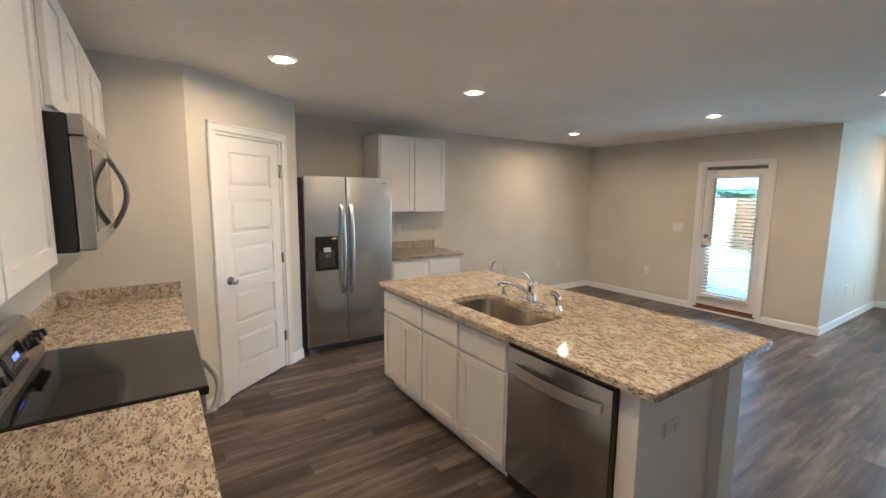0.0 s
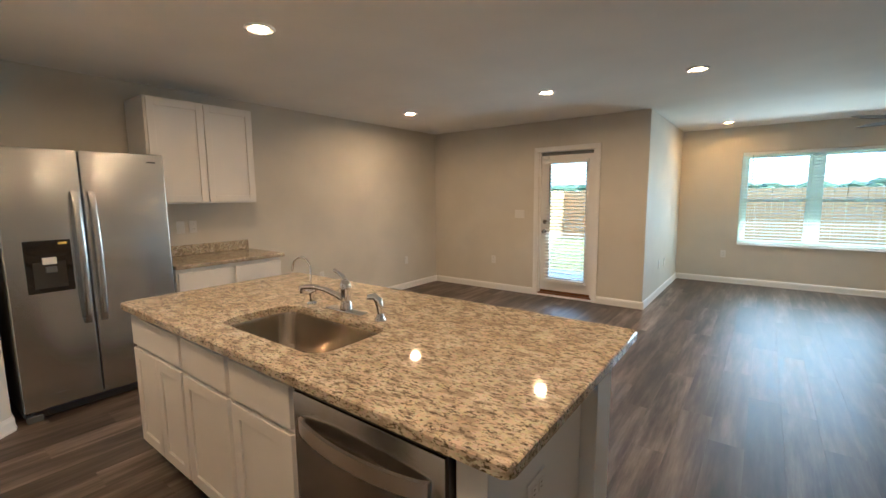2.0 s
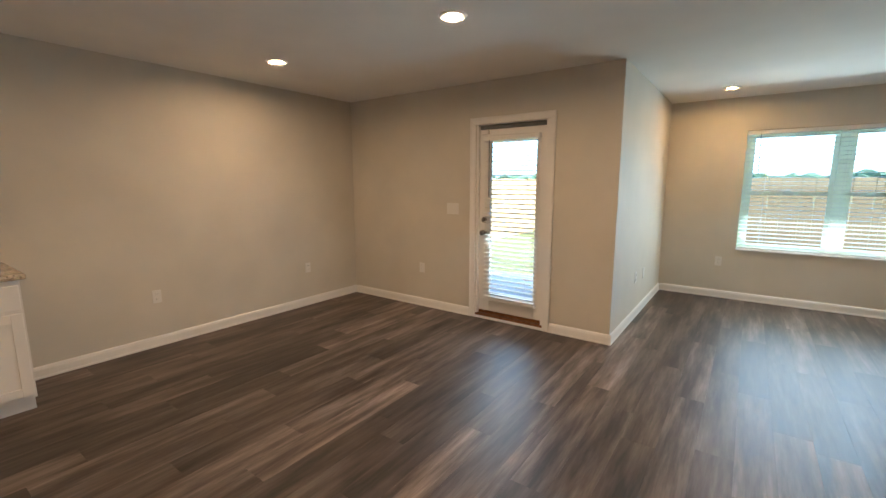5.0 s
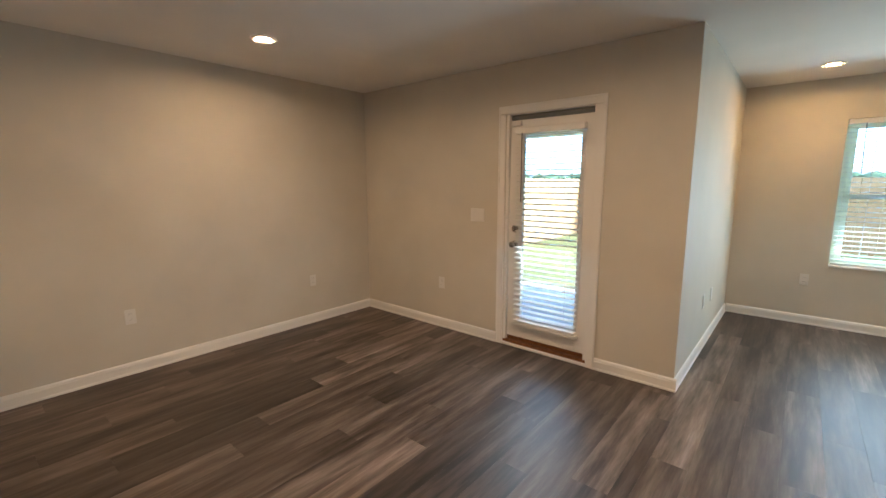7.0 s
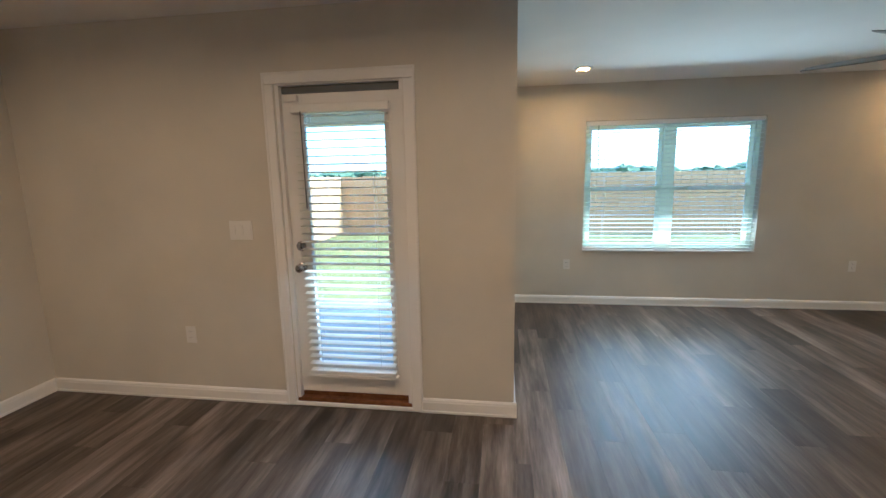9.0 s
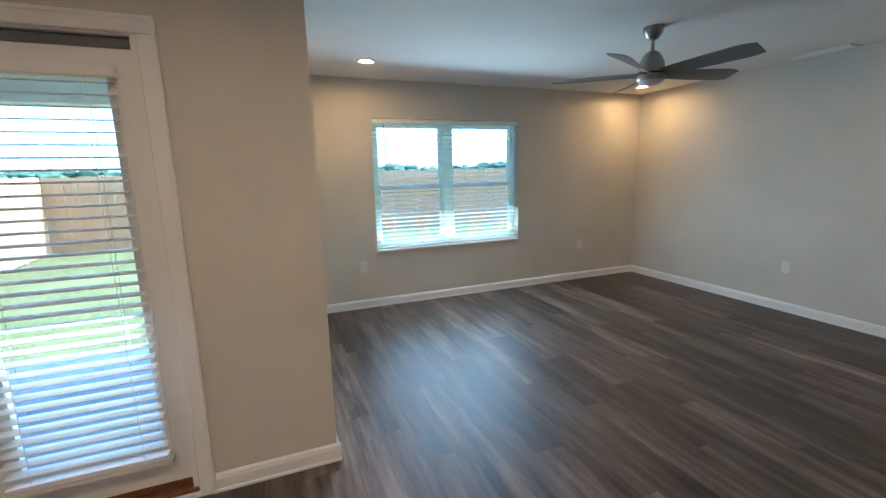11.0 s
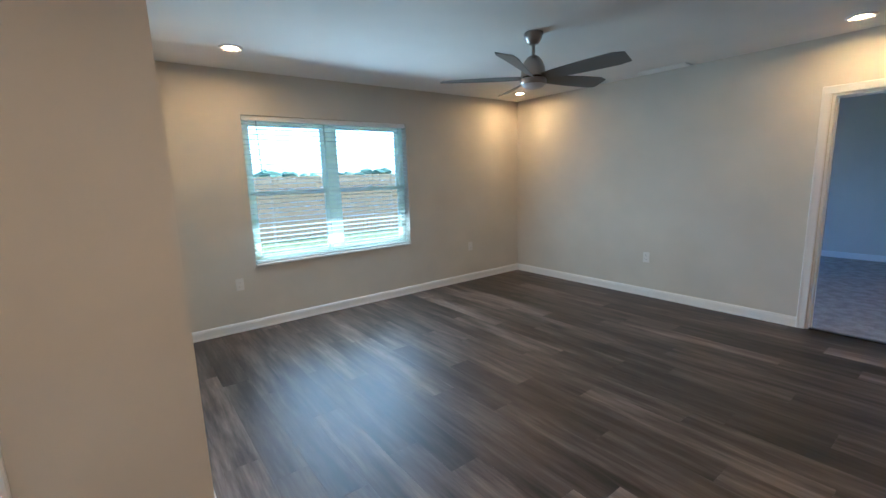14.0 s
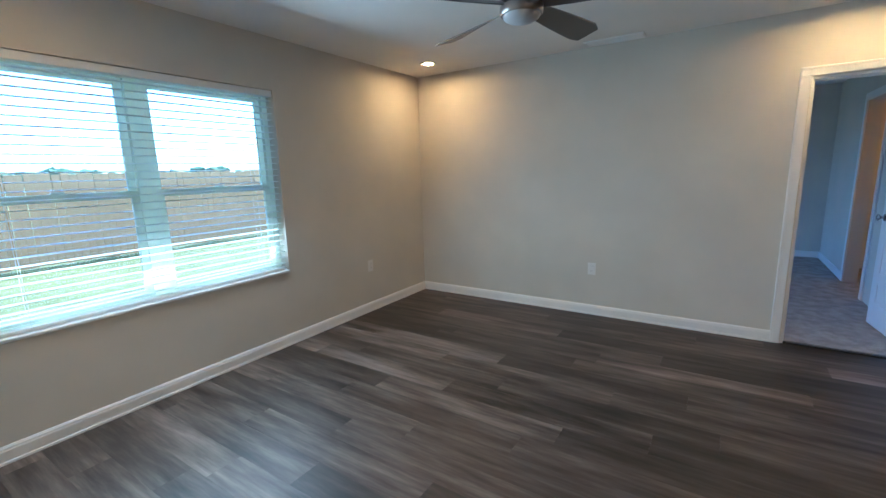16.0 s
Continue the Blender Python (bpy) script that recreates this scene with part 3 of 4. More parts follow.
# ---- living room window ----
def living_window():
    y0, y1, z0, z1 = WIN
    w = thing("window_1", (EX, (y0 + y1) / 2, z0), "white vinyl double window with two single-hung sashes", "window", "", 0, "structure")
    xo = EX + 0.09
    f = 0.045
    bm = bmesh.new()
    box(bm, xo, xo + 0.06, y0, y0 + f, z0, z1, 0.004)
    box(bm, xo, xo + 0.06, y1 - f, y1, z0, z1, 0.004)
    box(bm, xo, xo + 0.06, y0 + f, y1 - f, z0, z0 + f, 0.004)
    box(bm, xo, xo + 0.06, y0 + f, y1 - f, z1 - f, z1, 0.004)
    part("window_frame", bm, VINYL, w)
    ym = (y0 + y1) / 2 + 0.014
    part("mullion", B(xo - 0.004, xo + 0.062, ym - 0.05, ym + 0.05, z0 + f, z1 - f, 0.004), VINYL, w)
    zm = 1.315
    for a, b in ((y0 + f, ym - 0.05), (ym + 0.05, y1 - f)):
        for lo, hi, dx in ((z0 + f, zm + 0.02, 0.0), (zm - 0.02, z1 - f, 0.026)):
            bm = bmesh.new()
            s = 0.042
            x = xo + 0.004 + dx
            box(bm, x, x + 0.026, a, a + s, lo, hi, 0.003)
            box(bm, x, x + 0.026, b - s, b, lo, hi, 0.003)
            box(bm, x, x + 0.026, a + s, b - s, lo, lo + s, 0.003)
            box(bm, x, x + 0.026, a + s, b - s, hi - s, hi, 0.003)
            sash = part("sash", bm, VINYL, w)
            g = part("glass_pane", B(x + 0.011, x + 0.015, a + s, b - s, lo + s, hi - s), GLASS, sash, "clear glass pane")
            g.visible_shadow = False
        part("sash_lock", B(xo - 0.008, xo + 0.006, (a + b) / 2 - 0.03, (a + b) / 2 + 0.03, zm + 0.020, zm + 0.034, 0.004), VINYL, w)
    part("window_sill", B(EX - 0.018, xo, y0 - 0.02 + 0.022, y1 - 0.002, z0 + 0.001, z0 + 0.02, 0.005), TRIM, w, "white painted sill")
    bl = thing("window_blind", (EX + 0.045, ym, z0 + 0.02), "wide white horizontal slat blind, open, inside the window recess", "blind")
    xs = EX + 0.036
    part("headrail", B(xs - 0.026, xs + 0.03, y0 + 0.005, y1 - 0.005, z1 - 0.048, z1 - 0.003, 0.004), SLATMAT, bl)
    part("bottom_rail", B(xs - 0.026, xs + 0.026, y0 + 0.012, y1 - 0.012, z0 + 0.024, z0 + 0.044, 0.004), SLATMAT, bl)
    slats_at(bl, THINSLAT, xs, y0 + 0.012, y1 - 0.012, z0 + 0.078, z1 - 0.078, 28, 0.05, 0.0)
    for k in (0.12, 0.5, 0.88):
        y = y0 + (y1 - y0) * k
        bm = bmesh.new()
        tube(bm, [(xs - 0.027, y, z0 + 0.04), (xs - 0.027, y, z1 - 0.05)], 0.0011, 6)
        tube(bm, [(xs + 0.026, y, z0 + 0.04), (xs + 0.026, y, z1 - 0.05)], 0.0011, 6)
        part("ladder_cord", bm, SLATMAT, bl)
    part("tilt_wand", tube(bmesh.new(), [(xs - 0.036, y1 - 0.13, z1 - 0.05), (xs - 0.04, y1 - 0.14, z1 - 0.52)], 0.004, 8), GREYPL, bl, "slim clear grey tilt wand", True)


living_window()


# ---- bedroom doorway ----
def bedroom_doorway():
    x0, x1, top = BDOOR
    d = thing("doorway", (x1, SY, 0), "white cased bedroom doorway, open", "doorway", "", 180, "structure")
    w = x1 - x0
    part("casing", casing_bm(w, top), TRIM, d, "", False, True)
    part("jamb", jamb_bm(w, top, 0.12), TRIM, d, "", False, True)
    part("transition_strip", B(0.02, w - 0.02, 0.0, 0.035, 0.002, 0.012, 0.004), BLACKPL, d, "dark strip between planks and carpet", False, True)
    # open door leaf swung into the bedroom
    door = thing("door_3", (x0 + 0.03, SY - 0.13, 0), "white panelled bedroom door standing open", "door", "", -84, "structure")
    L = 0.76
    part("slab", B(0, L, 0.006, 0.03, 0.014, top - 0.03, 0.002), TRIM, door, "", False, True)
    bm = bmesh.new()
    box(bm, 0, 0.1, 0.03, 0.037, 0.014, top - 0.03, 0.002)
    box(bm, L - 0.1, L, 0.03, 0.037, 0.014, top - 0.03, 0.002)
    part("stiles", bm, TRIM, door, "", False, True)
    for i in range(6):
        z = 0.014 + i * 0.352
        part("rail", B(0.1, L - 0.1, 0.03, 0.037, z, z + (0.2 if i == 0 else 0.1), 0.002), TRIM, door, "", False, True)
    bm = bmesh.new()
    lathe(bm, [(0.004, 0.0), (0.03, 0.0), (0.03, 0.007), (0.01, 0.014), (0.01, 0.03), (0.026, 0.042), (0.026, 0.05), (0.004, 0.06)], (L - 0.06, 0.037, 0.93), 20, "y")
    part("knob", bm, NICKEL, door, "satin nickel round knob", True, True)


bedroom_doorway()


# ---- bathroom glimpse ----
van = thing("vanity_cabinet", (2.9, -5.3, 0), "brown wooden bathroom vanity with dark top", "vanity")
part("body", B(2.72, 3.25, -5.9, -4.6, 0.02, 0.80, 0.004), VANITY, van)
part("countertop", B(2.72, 3.29, -5.93, -4.57, 0.80, 0.84, 0.006), GRANITE, van)
part("door", B(3.25, 3.268, -5.86, -5.28, 0.10, 0.74, 0.004), VANITY, van)
part("door", B(3.25, 3.268, -5.22, -4.64, 0.10, 0.74, 0.004), VANITY, van)
vl = thing("vanity_light", (2.72, -5.2, 2.0), "warm lit bathroom vanity light on the wall", "wall lamp")
part("backplate", B(2.70, 2.73, -5.5, -4.9, 2.0, 2.08, 0.006), NICKEL, vl)
for yy in (-5.4, -5.2, -5.0):
    part("bulb", lathe(bmesh.new(), [(0.01, 1.90), (0.045, 1.92), (0.055, 1.96), (0.04, 2.0), (0.02, 2.03)], (2.80, yy, 0), 16), WARMBULB, vl, "glowing glass shade", True)


# ---- cabinets ----
def shaker(parent, axis, face, a0, a1, z0, z1, out, name="door", rail=0.055, thick=0.019):
    """A shaker front on the plane axis = face, spanning a0..a1 and z0..z1; out is +1 or -1."""
    def put(p0, p1, q0, q1, d0, d1, bev):
        lo, hi = sorted((face + out * d0, face + out * d1))
        return B(lo, hi, p0, p1, q0, q1, bev) if axis == "x" else B(p0, p1, lo, hi, q0, q1, bev)
    if name == "drawer":
        return part(name, put(a0, a1, z0, z1, 0.001, thick, 0.003), CABINET, parent)
    door = part(name, put(a0 + rail - 0.004, a1 - rail + 0.004, z0 + rail - 0.004, z1 - rail + 0.004, 0.001, thick - 0.009, 0.0), CABINET, parent)
    for e0, e1 in ((a0, a0 + rail), (a1 - rail, a1)):
        part("stile", put(e0, e1, z0, z1, 0.001, thick, 0.002), CABINET, door)
    for e0, e1 in ((z0, z0 + rail), (z1 - rail, z1)):
        part("rail", put(a0 + rail, a1 - rail, e0, e1, 0.001, thick, 0.002), CABINET, door)
    return door


def base_unit(axis, face, back, a0, a1, out, doors, drawers, label, top=0.865, toe=0.10, gap=0.005):
    mid = (a0 + a1) / 2
    at = (face, mid, 0) if axis == "x" else (mid, face, 0)
    c = thing("base_cabinet", at, label, "cabinet")
    lo, hi = sorted((face, back))
    tlo, thi = sorted((face - out * 0.07, back))
    def slabs(*spans):
        bm = bmesh.new()
        for p0, p1, q0, q1, z0, z1 in spans:
            if axis == "x":
                box(bm, p0, p1, q0, q1, z0, z1)
            else:
                box(bm, q0, q1, p0, p1, z0, z1)
        return bm
    t = 0.018
    f0, f1 = sorted((face, face - out * t))
    b0, b1 = sorted((back, back + out * t))
    part("side_panel", slabs((lo, hi, a0, a0 + t, toe, top)), CABINET, c)
    part("side_panel", slabs((lo, hi, a1 - t, a1, toe, top)), CABINET, c)
    part("body", slabs((f0, f1, a0 + t, a1 - t, toe, top), (b0, b1, a0 + t, a1 - t, toe, top), (lo + t, hi - t, a0 + t, a1 - t, toe, toe + t)), CABINET, c)
    bm = bmesh.new()
    if axis == "x":
        box(bm, tlo, thi, a0 + 0.001, a1 - 0.001, 0.0, toe)
    else:
        box(bm, a0 + 0.001, a1 - 0.001, tlo, thi, 0.0, toe)
    part("toe_kick", bm, CABINET, c)
    g = 0.012
    n = doors
    wd = (a1 - a0 - g * 2) / n
    for i in range(n):
        shaker(c, axis, face, a0 + g + wd * i + (gap / 2 if i else 0), a0 + g + wd * (i + 1) - (gap / 2 if i < n - 1 else 0), toe + 0.025, 0.655, out)
    wr = (a1 - a0 - g * 2) / drawers
    for i in range(drawers):
        shaker(c, axis, face, a0 + g + wr * i + (gap / 2 if i else 0), a0 + g + wr * (i + 1) - (gap / 2 if i < drawers - 1 else 0), 0.675, top - 0.035, out, "drawer")
    return c


def upper_unit(axis, face, back, a0, a1, z0, z1, out, doors, label):
    mid = (a0 + a1) / 2
    at = (back, mid, z0) if axis == "x" else (mid, back, z0)
    c = thing("wall_cabinet", at, label, "cabinet")
    lo, hi = sorted((face, back))
    bm = bmesh.new()
    if axis == "x":
        box(bm, lo, hi, a0, a1, z0, z1, 0.002)
    else:
        box(bm, a0, a1, lo, hi, z0, z1, 0.002)
    part("body", bm, CABINET, c)
    wd = (a1 - a0 - 0.024) / doors
    for i in range(doors):
        shaker(c, axis, face, a0 + 0.012 + wd * i + 0.006, a0 + 0.012 + wd * (i + 1) - 0.006, z0 + 0.014, z1 - 0.014, out)
    return c


CT = 0.90
RY0, RY1 = 1.684, 2.448
CF = 0.025
# west run
base_unit("x", -0.058, WX + 0.005, 0.55, RY0 - 0.004, 1, 2, 2, "white shaker base cabinet beside the range")
base_unit("x", -0.03, WX + 0.005, RY1 + 0.004, NOOK - 0.002, 1, 2, 2, "white shaker base cabinet between range and pantry")
UF, UB = -0.335, WX + 0.002
upper_unit("x", UF - 0.02, UB, 0.60, RY0 - 0.002, 1.38, 2.265, 1, 2, "white shaker wall cabinet above the counter")
upper_unit("x", UF, UB, RY0, RY1, 1.845, 2.265, 1, 2, "short white shaker wall cabinet above the microwave")
upper_unit("x", UF, UB, RY1 + 0.002, NOOK - 0.002, 1.38, 2.265, 1, 2, "white shaker wall cabinet beside the pantry wall")


def counter(name, bm, label, smooth=False):
    return solid(name, bm, GRANITE, label, "countertop", "", smooth)


counter("countertop", B(WX + 0.003, 0.004, 0.53, RY0 - 0.004, CT - 0.034, CT, 0.005), "speckled cream and brown granite countertop beside the range")
counter("countertop", B(WX + 0.003, CF, RY1 + 0.004, NOOK - 0.002, CT - 0.034, CT, 0.005), "speckled cream and brown granite countertop by the pantry")
counter("backsplash", B(WX + 0.003, WX + 0.024, 0.53, RY0 - 0.004, CT + 0.001, CT + 0.10, 0.003), "low granite backsplash along the wall")
counter("backsplash", B(WX + 0.003, WX + 0.024, RY1 + 0.004, NOOK - 0.024, CT + 0.001, CT + 0.10, 0.003), "low granite backsplash along the wall")
counter("backsplash", B(WX + 0.026, CF - 0.005, NOOK - 0.023, NOOK - 0.002, CT + 0.001, CT + 0.10, 0.003), "low granite backsplash at the counter's end")


# ---- range ----
def kitchen_range():
    r = thing("range", (-0.3, (RY0 + RY1) / 2, 0), "stainless electric range with black glass cooktop", "range")
    part("body", B(WX + 0.03, -0.005, RY0, RY1, 0.03, 0.872, 0.003), BLACKPL, r, "black enamel sides")
    part("cooktop", B(WX + 0.10, CF + 0.012, RY0 - 0.001, RY1 + 0.001, 0.874, CT + 0.008, 0.006), BLACKGLASS, r, "glossy black ceramic glass cooktop")
    part("oven_door", B(-0.004, 0.030, RY0 + 0.004, RY1 - 0.004, 0.20, 0.80, 0.006), STEELY, r, "stainless oven door")
    part("oven_window", B(0.030, 0.033, RY0 + 0.12, RY1 - 0.12, 0.32, 0.66, 0.001), BLACKGLASS, r, "dark oven window")
    part("front_trim", B(-0.004, 0.026, RY0 + 0.002, RY1 - 0.002, 0.806, 0.870, 0.004), STEELY, r)
    part("drawer", B(-0.004, 0.028, RY0 + 0.004, RY1 - 0.004, 0.05, 0.19, 0.005), STEELY, r, "stainless storage drawer")
    bm = bmesh.new()
    pts = arc(lambda k: (0.045 + 0.055 * math.sin(math.pi * k), RY0 + 0.06 + (RY1 - RY0 - 0.12) * k, 0.765), 20)
    tube(bm, pts, 0.014, 12)
    box(bm, 0.026, 0.058, RY0 + 0.045, RY0 + 0.078, 0.748, 0.782, 0.004)
    box(bm, 0.026, 0.058, RY1 - 0.078, RY1 - 0.045, 0.748, 0.782, 0.004)
    part("handle", bm, STEELY, r, "bowed stainless oven handle", True)
    # sloped backguard with controls
    bm = bmesh.new()
    x0, x1, x2, z0, z1 = WX + 0.02, WX + 0.115, WX + 0.055, CT - 0.01, CT + 0.185
    prof = [(x0, z0), (x1, z0), (x1, z0 + 0.03), (x2 + 0.012, z1 - 0.014), (x2, z1), (x0, z1)]
    sides = [[bm.verts.new((x, y, z)) for x, z in prof] for y in (RY0 + 0.003, RY1 - 0.003)]
    k = len(prof)
    for i in range(k):
        bm.faces.new((sides[0][i], sides[0][(i + 1) % k], sides[1][(i + 1) % k], sides[1][i]))
    bm.faces.new(sides[0])
    bm.faces.new(sides[1])
    bmesh.ops.recalc_face_normals(bm, faces=bm.faces)
    bmesh.ops.bevel(bm, geom=bm.edges[:], offset=0.004, segments=2, affect="EDGES", clamp_overlap=True)
    guard = part("backguard", bm, STEELY, r, "stainless control backguard", True)
    n = Vector((z1 - z0 - 0.044, 0, x1 - x2 - 0.012)).normalized()
    c = Vector(((x1 + x2 + 0.012) / 2, (RY0 + RY1) / 2, (z0 + 0.03 + z1 - 0.014) / 2))
    slope = math.degrees(math.atan2(n.z, n.x))
    m = pose(*c, 0, -slope, 0)
    def on_slope(name, bm, mat, label=""):
        bm.transform(m)
        return part(name, bm, mat, guard, label, True)
    on_slope("display", box(bmesh.new(), 0.001, 0.006, -0.10, 0.13, -0.045, 0.045, 0.002), BLACKGLASS, "black control display")
    for i, yy in enumerate((-0.005, 0.012, 0.033, 0.050)):
        on_slope("clock_digit", box(bmesh.new(), 0.006, 0.0065, yy, yy + 0.011, -0.004, 0.018), BLUELED, "glowing blue clock digit")
    for yy in (-0.32, -0.24, 0.20, 0.27, 0.34):
        bm = lathe(bmesh.new(), [(0.004, 0.0), (0.024, 0.0), (0.024, 0.008), (0.019, 0.012), (0.018, 0.036), (0.004, 0.038)], (0.001, yy, 0), 20, "x")
        on_slope("knob", bm, BLACKPL, "black control knob")


kitchen_range()


def microwave():
    y0, y1, z0, z1 = RY0 + 0.003, RY1 - 0.003, 1.420, 1.840
    fx = -0.243
    m = thing("microwave", (UB + 0.1, (y0 + y1) / 2, z0), "stainless over-the-range microwave with black sides", "microwave")
    part("body", B(UB, fx - 0.045, y0, y1, z0, z1, 0.004), BLACKPL, m, "black metal case")
    part("vent_strip", B(fx - 0.044, fx - 0.006, y0, y1, z1 - 0.062, z1, 0.004), STEELY, m, "stainless vent strip")
    ys = y1 - 0.15
    part("door", B(fx - 0.044, fx, y0, ys, z0 + 0.004, z1 - 0.065, 0.008), STEELY, m, "stainless microwave door")
    part("door_window", B(fx, fx + 0.002, y0 + 0.045, ys - 0.09, z0 + 0.06, z1 - 0.10, 0.001), BLACKGLASS, m, "dark door window")
    part("control_panel", B(fx - 0.044, fx - 0.002, ys + 0.004, y1, z0 + 0.004, z1 - 0.065, 0.005), BLACKGLASS, m, "black control panel")
    bm = bmesh.new()
    zc, hh = (z0 + z1 - 0.06) / 2, 0.145
    tube(bm, arc(lambda k: (fx + 0.004 + 0.055 * math.sin(math.pi * k), ys - 0.035, zc - hh + 2 * hh * k), 20), 0.011, 12)
    part("handle", bm, DARKNICKEL, m, "bowed dark nickel door handle", True)
    part("underside", B(UB + 0.03, fx - 0.06, y0 + 0.04, y1 - 0.04, z0 - 0.004, z0 - 0.0005), GREYPL, m, "grey filter underside")
    part("badge", B(fx - 0.0058, fx - 0.004, (y0 + y1) / 2 - 0.02, (y0 + y1) / 2 + 0.02, z1 - 0.036, z1 - 0.024), NICKEL, m, "small plain metal badge")


microwave()


# ---- refrigerator ----
def fridge():
    x0, x1, yf, yb = 1.075, 2.003, 4.07, 4.77
    zt = 1.772
    r = thing("refrigerator", ((x0 + x1) / 2, 4.4, 0), "stainless side-by-side refrigerator with door dispenser", "refrigerator")
    part("body", B(x0 + 0.004, x1 - 0.004, yf + 0.075, yb, 0.02, zt - 0.012, 0.006), GREYPL, r, "dark grey cabinet sides")
    xm = 1.492
    for name, a, b in (("freezer_door", x0, xm - 0.003), ("fridge_door", xm + 0.003, x1)):
        part(name, B(a, b, yf, yf + 0.068, 0.075, zt, 0.012, 4), STEEL, r, "brushed stainless door", True)
    for name, x in (("handle", xm - 0.045), ("handle", xm + 0.045)):
        bm = bmesh.new()
        rows = []
        for k in [i / 24 for i in range(25)]:
            yy, zz = yf - 0.014 - 0.046 * math.sin(math.pi * k) ** 0.5, 0.60 + 0.90 * k
            rows.append([bm.verts.new((x + dx, yy + dy, zz)) for dx, dy in ((-0.018, 0.008), (-0.018, -0.004), (-0.010, -0.009), (0.010, -0.009), (0.018, -0.004), (0.018, 0.008))])
        for p, q in zip(rows, rows[1:]):
            for i in range(6):
                bm.faces.new((p[i], p[(i + 1) % 6], q[(i + 1) % 6], q[i]))
        bm.faces.new(rows[0])
        bm.faces.new(rows[-1][::-1])
        bmesh.ops.recalc_face_normals(bm, faces=bm.faces)
        for zz in (0.60, 1.47):
            box(bm, x - 0.014, x + 0.014, yf - 0.016, yf + 0.001, zz, zz + 0.03)
        part(name, bm, STEEL, r, "long bowed stainless handle", True)
    dx0, dx1, dz0, dz1 = 1.168, 1.402, 0.845, 1.185
    disp = part("dispenser", B(dx0, dx1, yf - 0.004, yf + 0.004, dz0, dz1, 0.003), BLACKGLASS, r, "black ice and water dispenser")
    part("cavity", B(dx0 + 0.035, dx1 - 0.035, yf - 0.0055, yf - 0.0042, dz0 + 0.03, dz0 + 0.20), DARKSLOT, disp, "dark dispenser recess")
    part("paddle", B(1.262, 1.318, yf - 0.018, yf - 0.006, dz0 + 0.13, dz0 + 0.17, 0.004), GREYPL, disp, "pale dispenser paddle")
    part("spout", B(1.25, 1.32, yf - 0.02, yf - 0.006, dz0 + 0.185, dz0 + 0.23, 0.004), PLATE, disp, "pale dispenser spout")
    part("sticker", B(dx1 - 0.065, dx1 - 0.02, yf - 0.0052, yf - 0.0042, dz1 - 0.03, dz1 - 0.015), material("yellow sticker", (0.75, 0.6, 0.08), 0.5), disp, "small yellow sticker")
    part("grille", B(x0 + 0.03, x1 - 0.03, yf + 0.03, yf + 0.07, 0.018, 0.070, 0.004), GREYPL, r, "grey base grille")
    for i in range(5):
        part("grille_slat", B(x0 + 0.05, x1 - 0.05, yf + 0.024, yf + 0.030, 0.026 + i * 0.008, 0.030 + i * 0.008), BLACKPL, r)
    for x in (x0 + 0.05, x1 - 0.05):
        part("foot", B(x - 0.04, x + 0.04, yf + 0.015, yf + 0.07, 0.0, 0.045, 0.006), GREYPL, r, "grey roller foot cover")
    part("badge", B(x1 - 0.115, x1 - 0.06, yf - 0.0015, yf, zt - 0.065, zt - 0.055), GREYPL, r, "small plain badge")


fridge()

# ---- counter beside the refrigerator ----
BX0, BX1 = 2.06, 3.005
base_unit("y", 4.19, NY - 0.004, BX0, BX1, -1, 2, 2, "white shaker base cabinet beside the refrigerator", gap=0.03)
counter("countertop", B(BX0 - 0.01, BX1 + 0.025, 4.145, NY - 0.003, CT - 0.034, CT, 0.006), "speckled granite countertop beside the refrigerator")
counter("backsplash", B(BX0 - 0.01, BX1 - 0.002, NY - 0.024, NY - 0.003, CT + 0.001, CT + 0.10, 0.003), "low granite backsplash against the wall")
upper_unit("y", 4.395, NY - 0.002, 2.005, 2.91, 1.398, 2.27, -1, 2, "white two-door shaker wall cabinet")


# ---- island ----
IX0, IX1, IY0, IY1 = 1.372, 2.457, 0.756, 3.093
IF = 1.425         # cabinet fronts
IB = 2.03          # cabinet backs
DW0, DW1 = 0.936, 1.575
base_unit("x", IF, IB, 2.449, 3.06, -1, 2, 1, "white shaker island cabinet with two doors")
base_unit("x", IF, IB, 1.580, 2.445, -1, 2, 2, "white shaker sink base cabinet beside the dishwasher", gap=0.034)


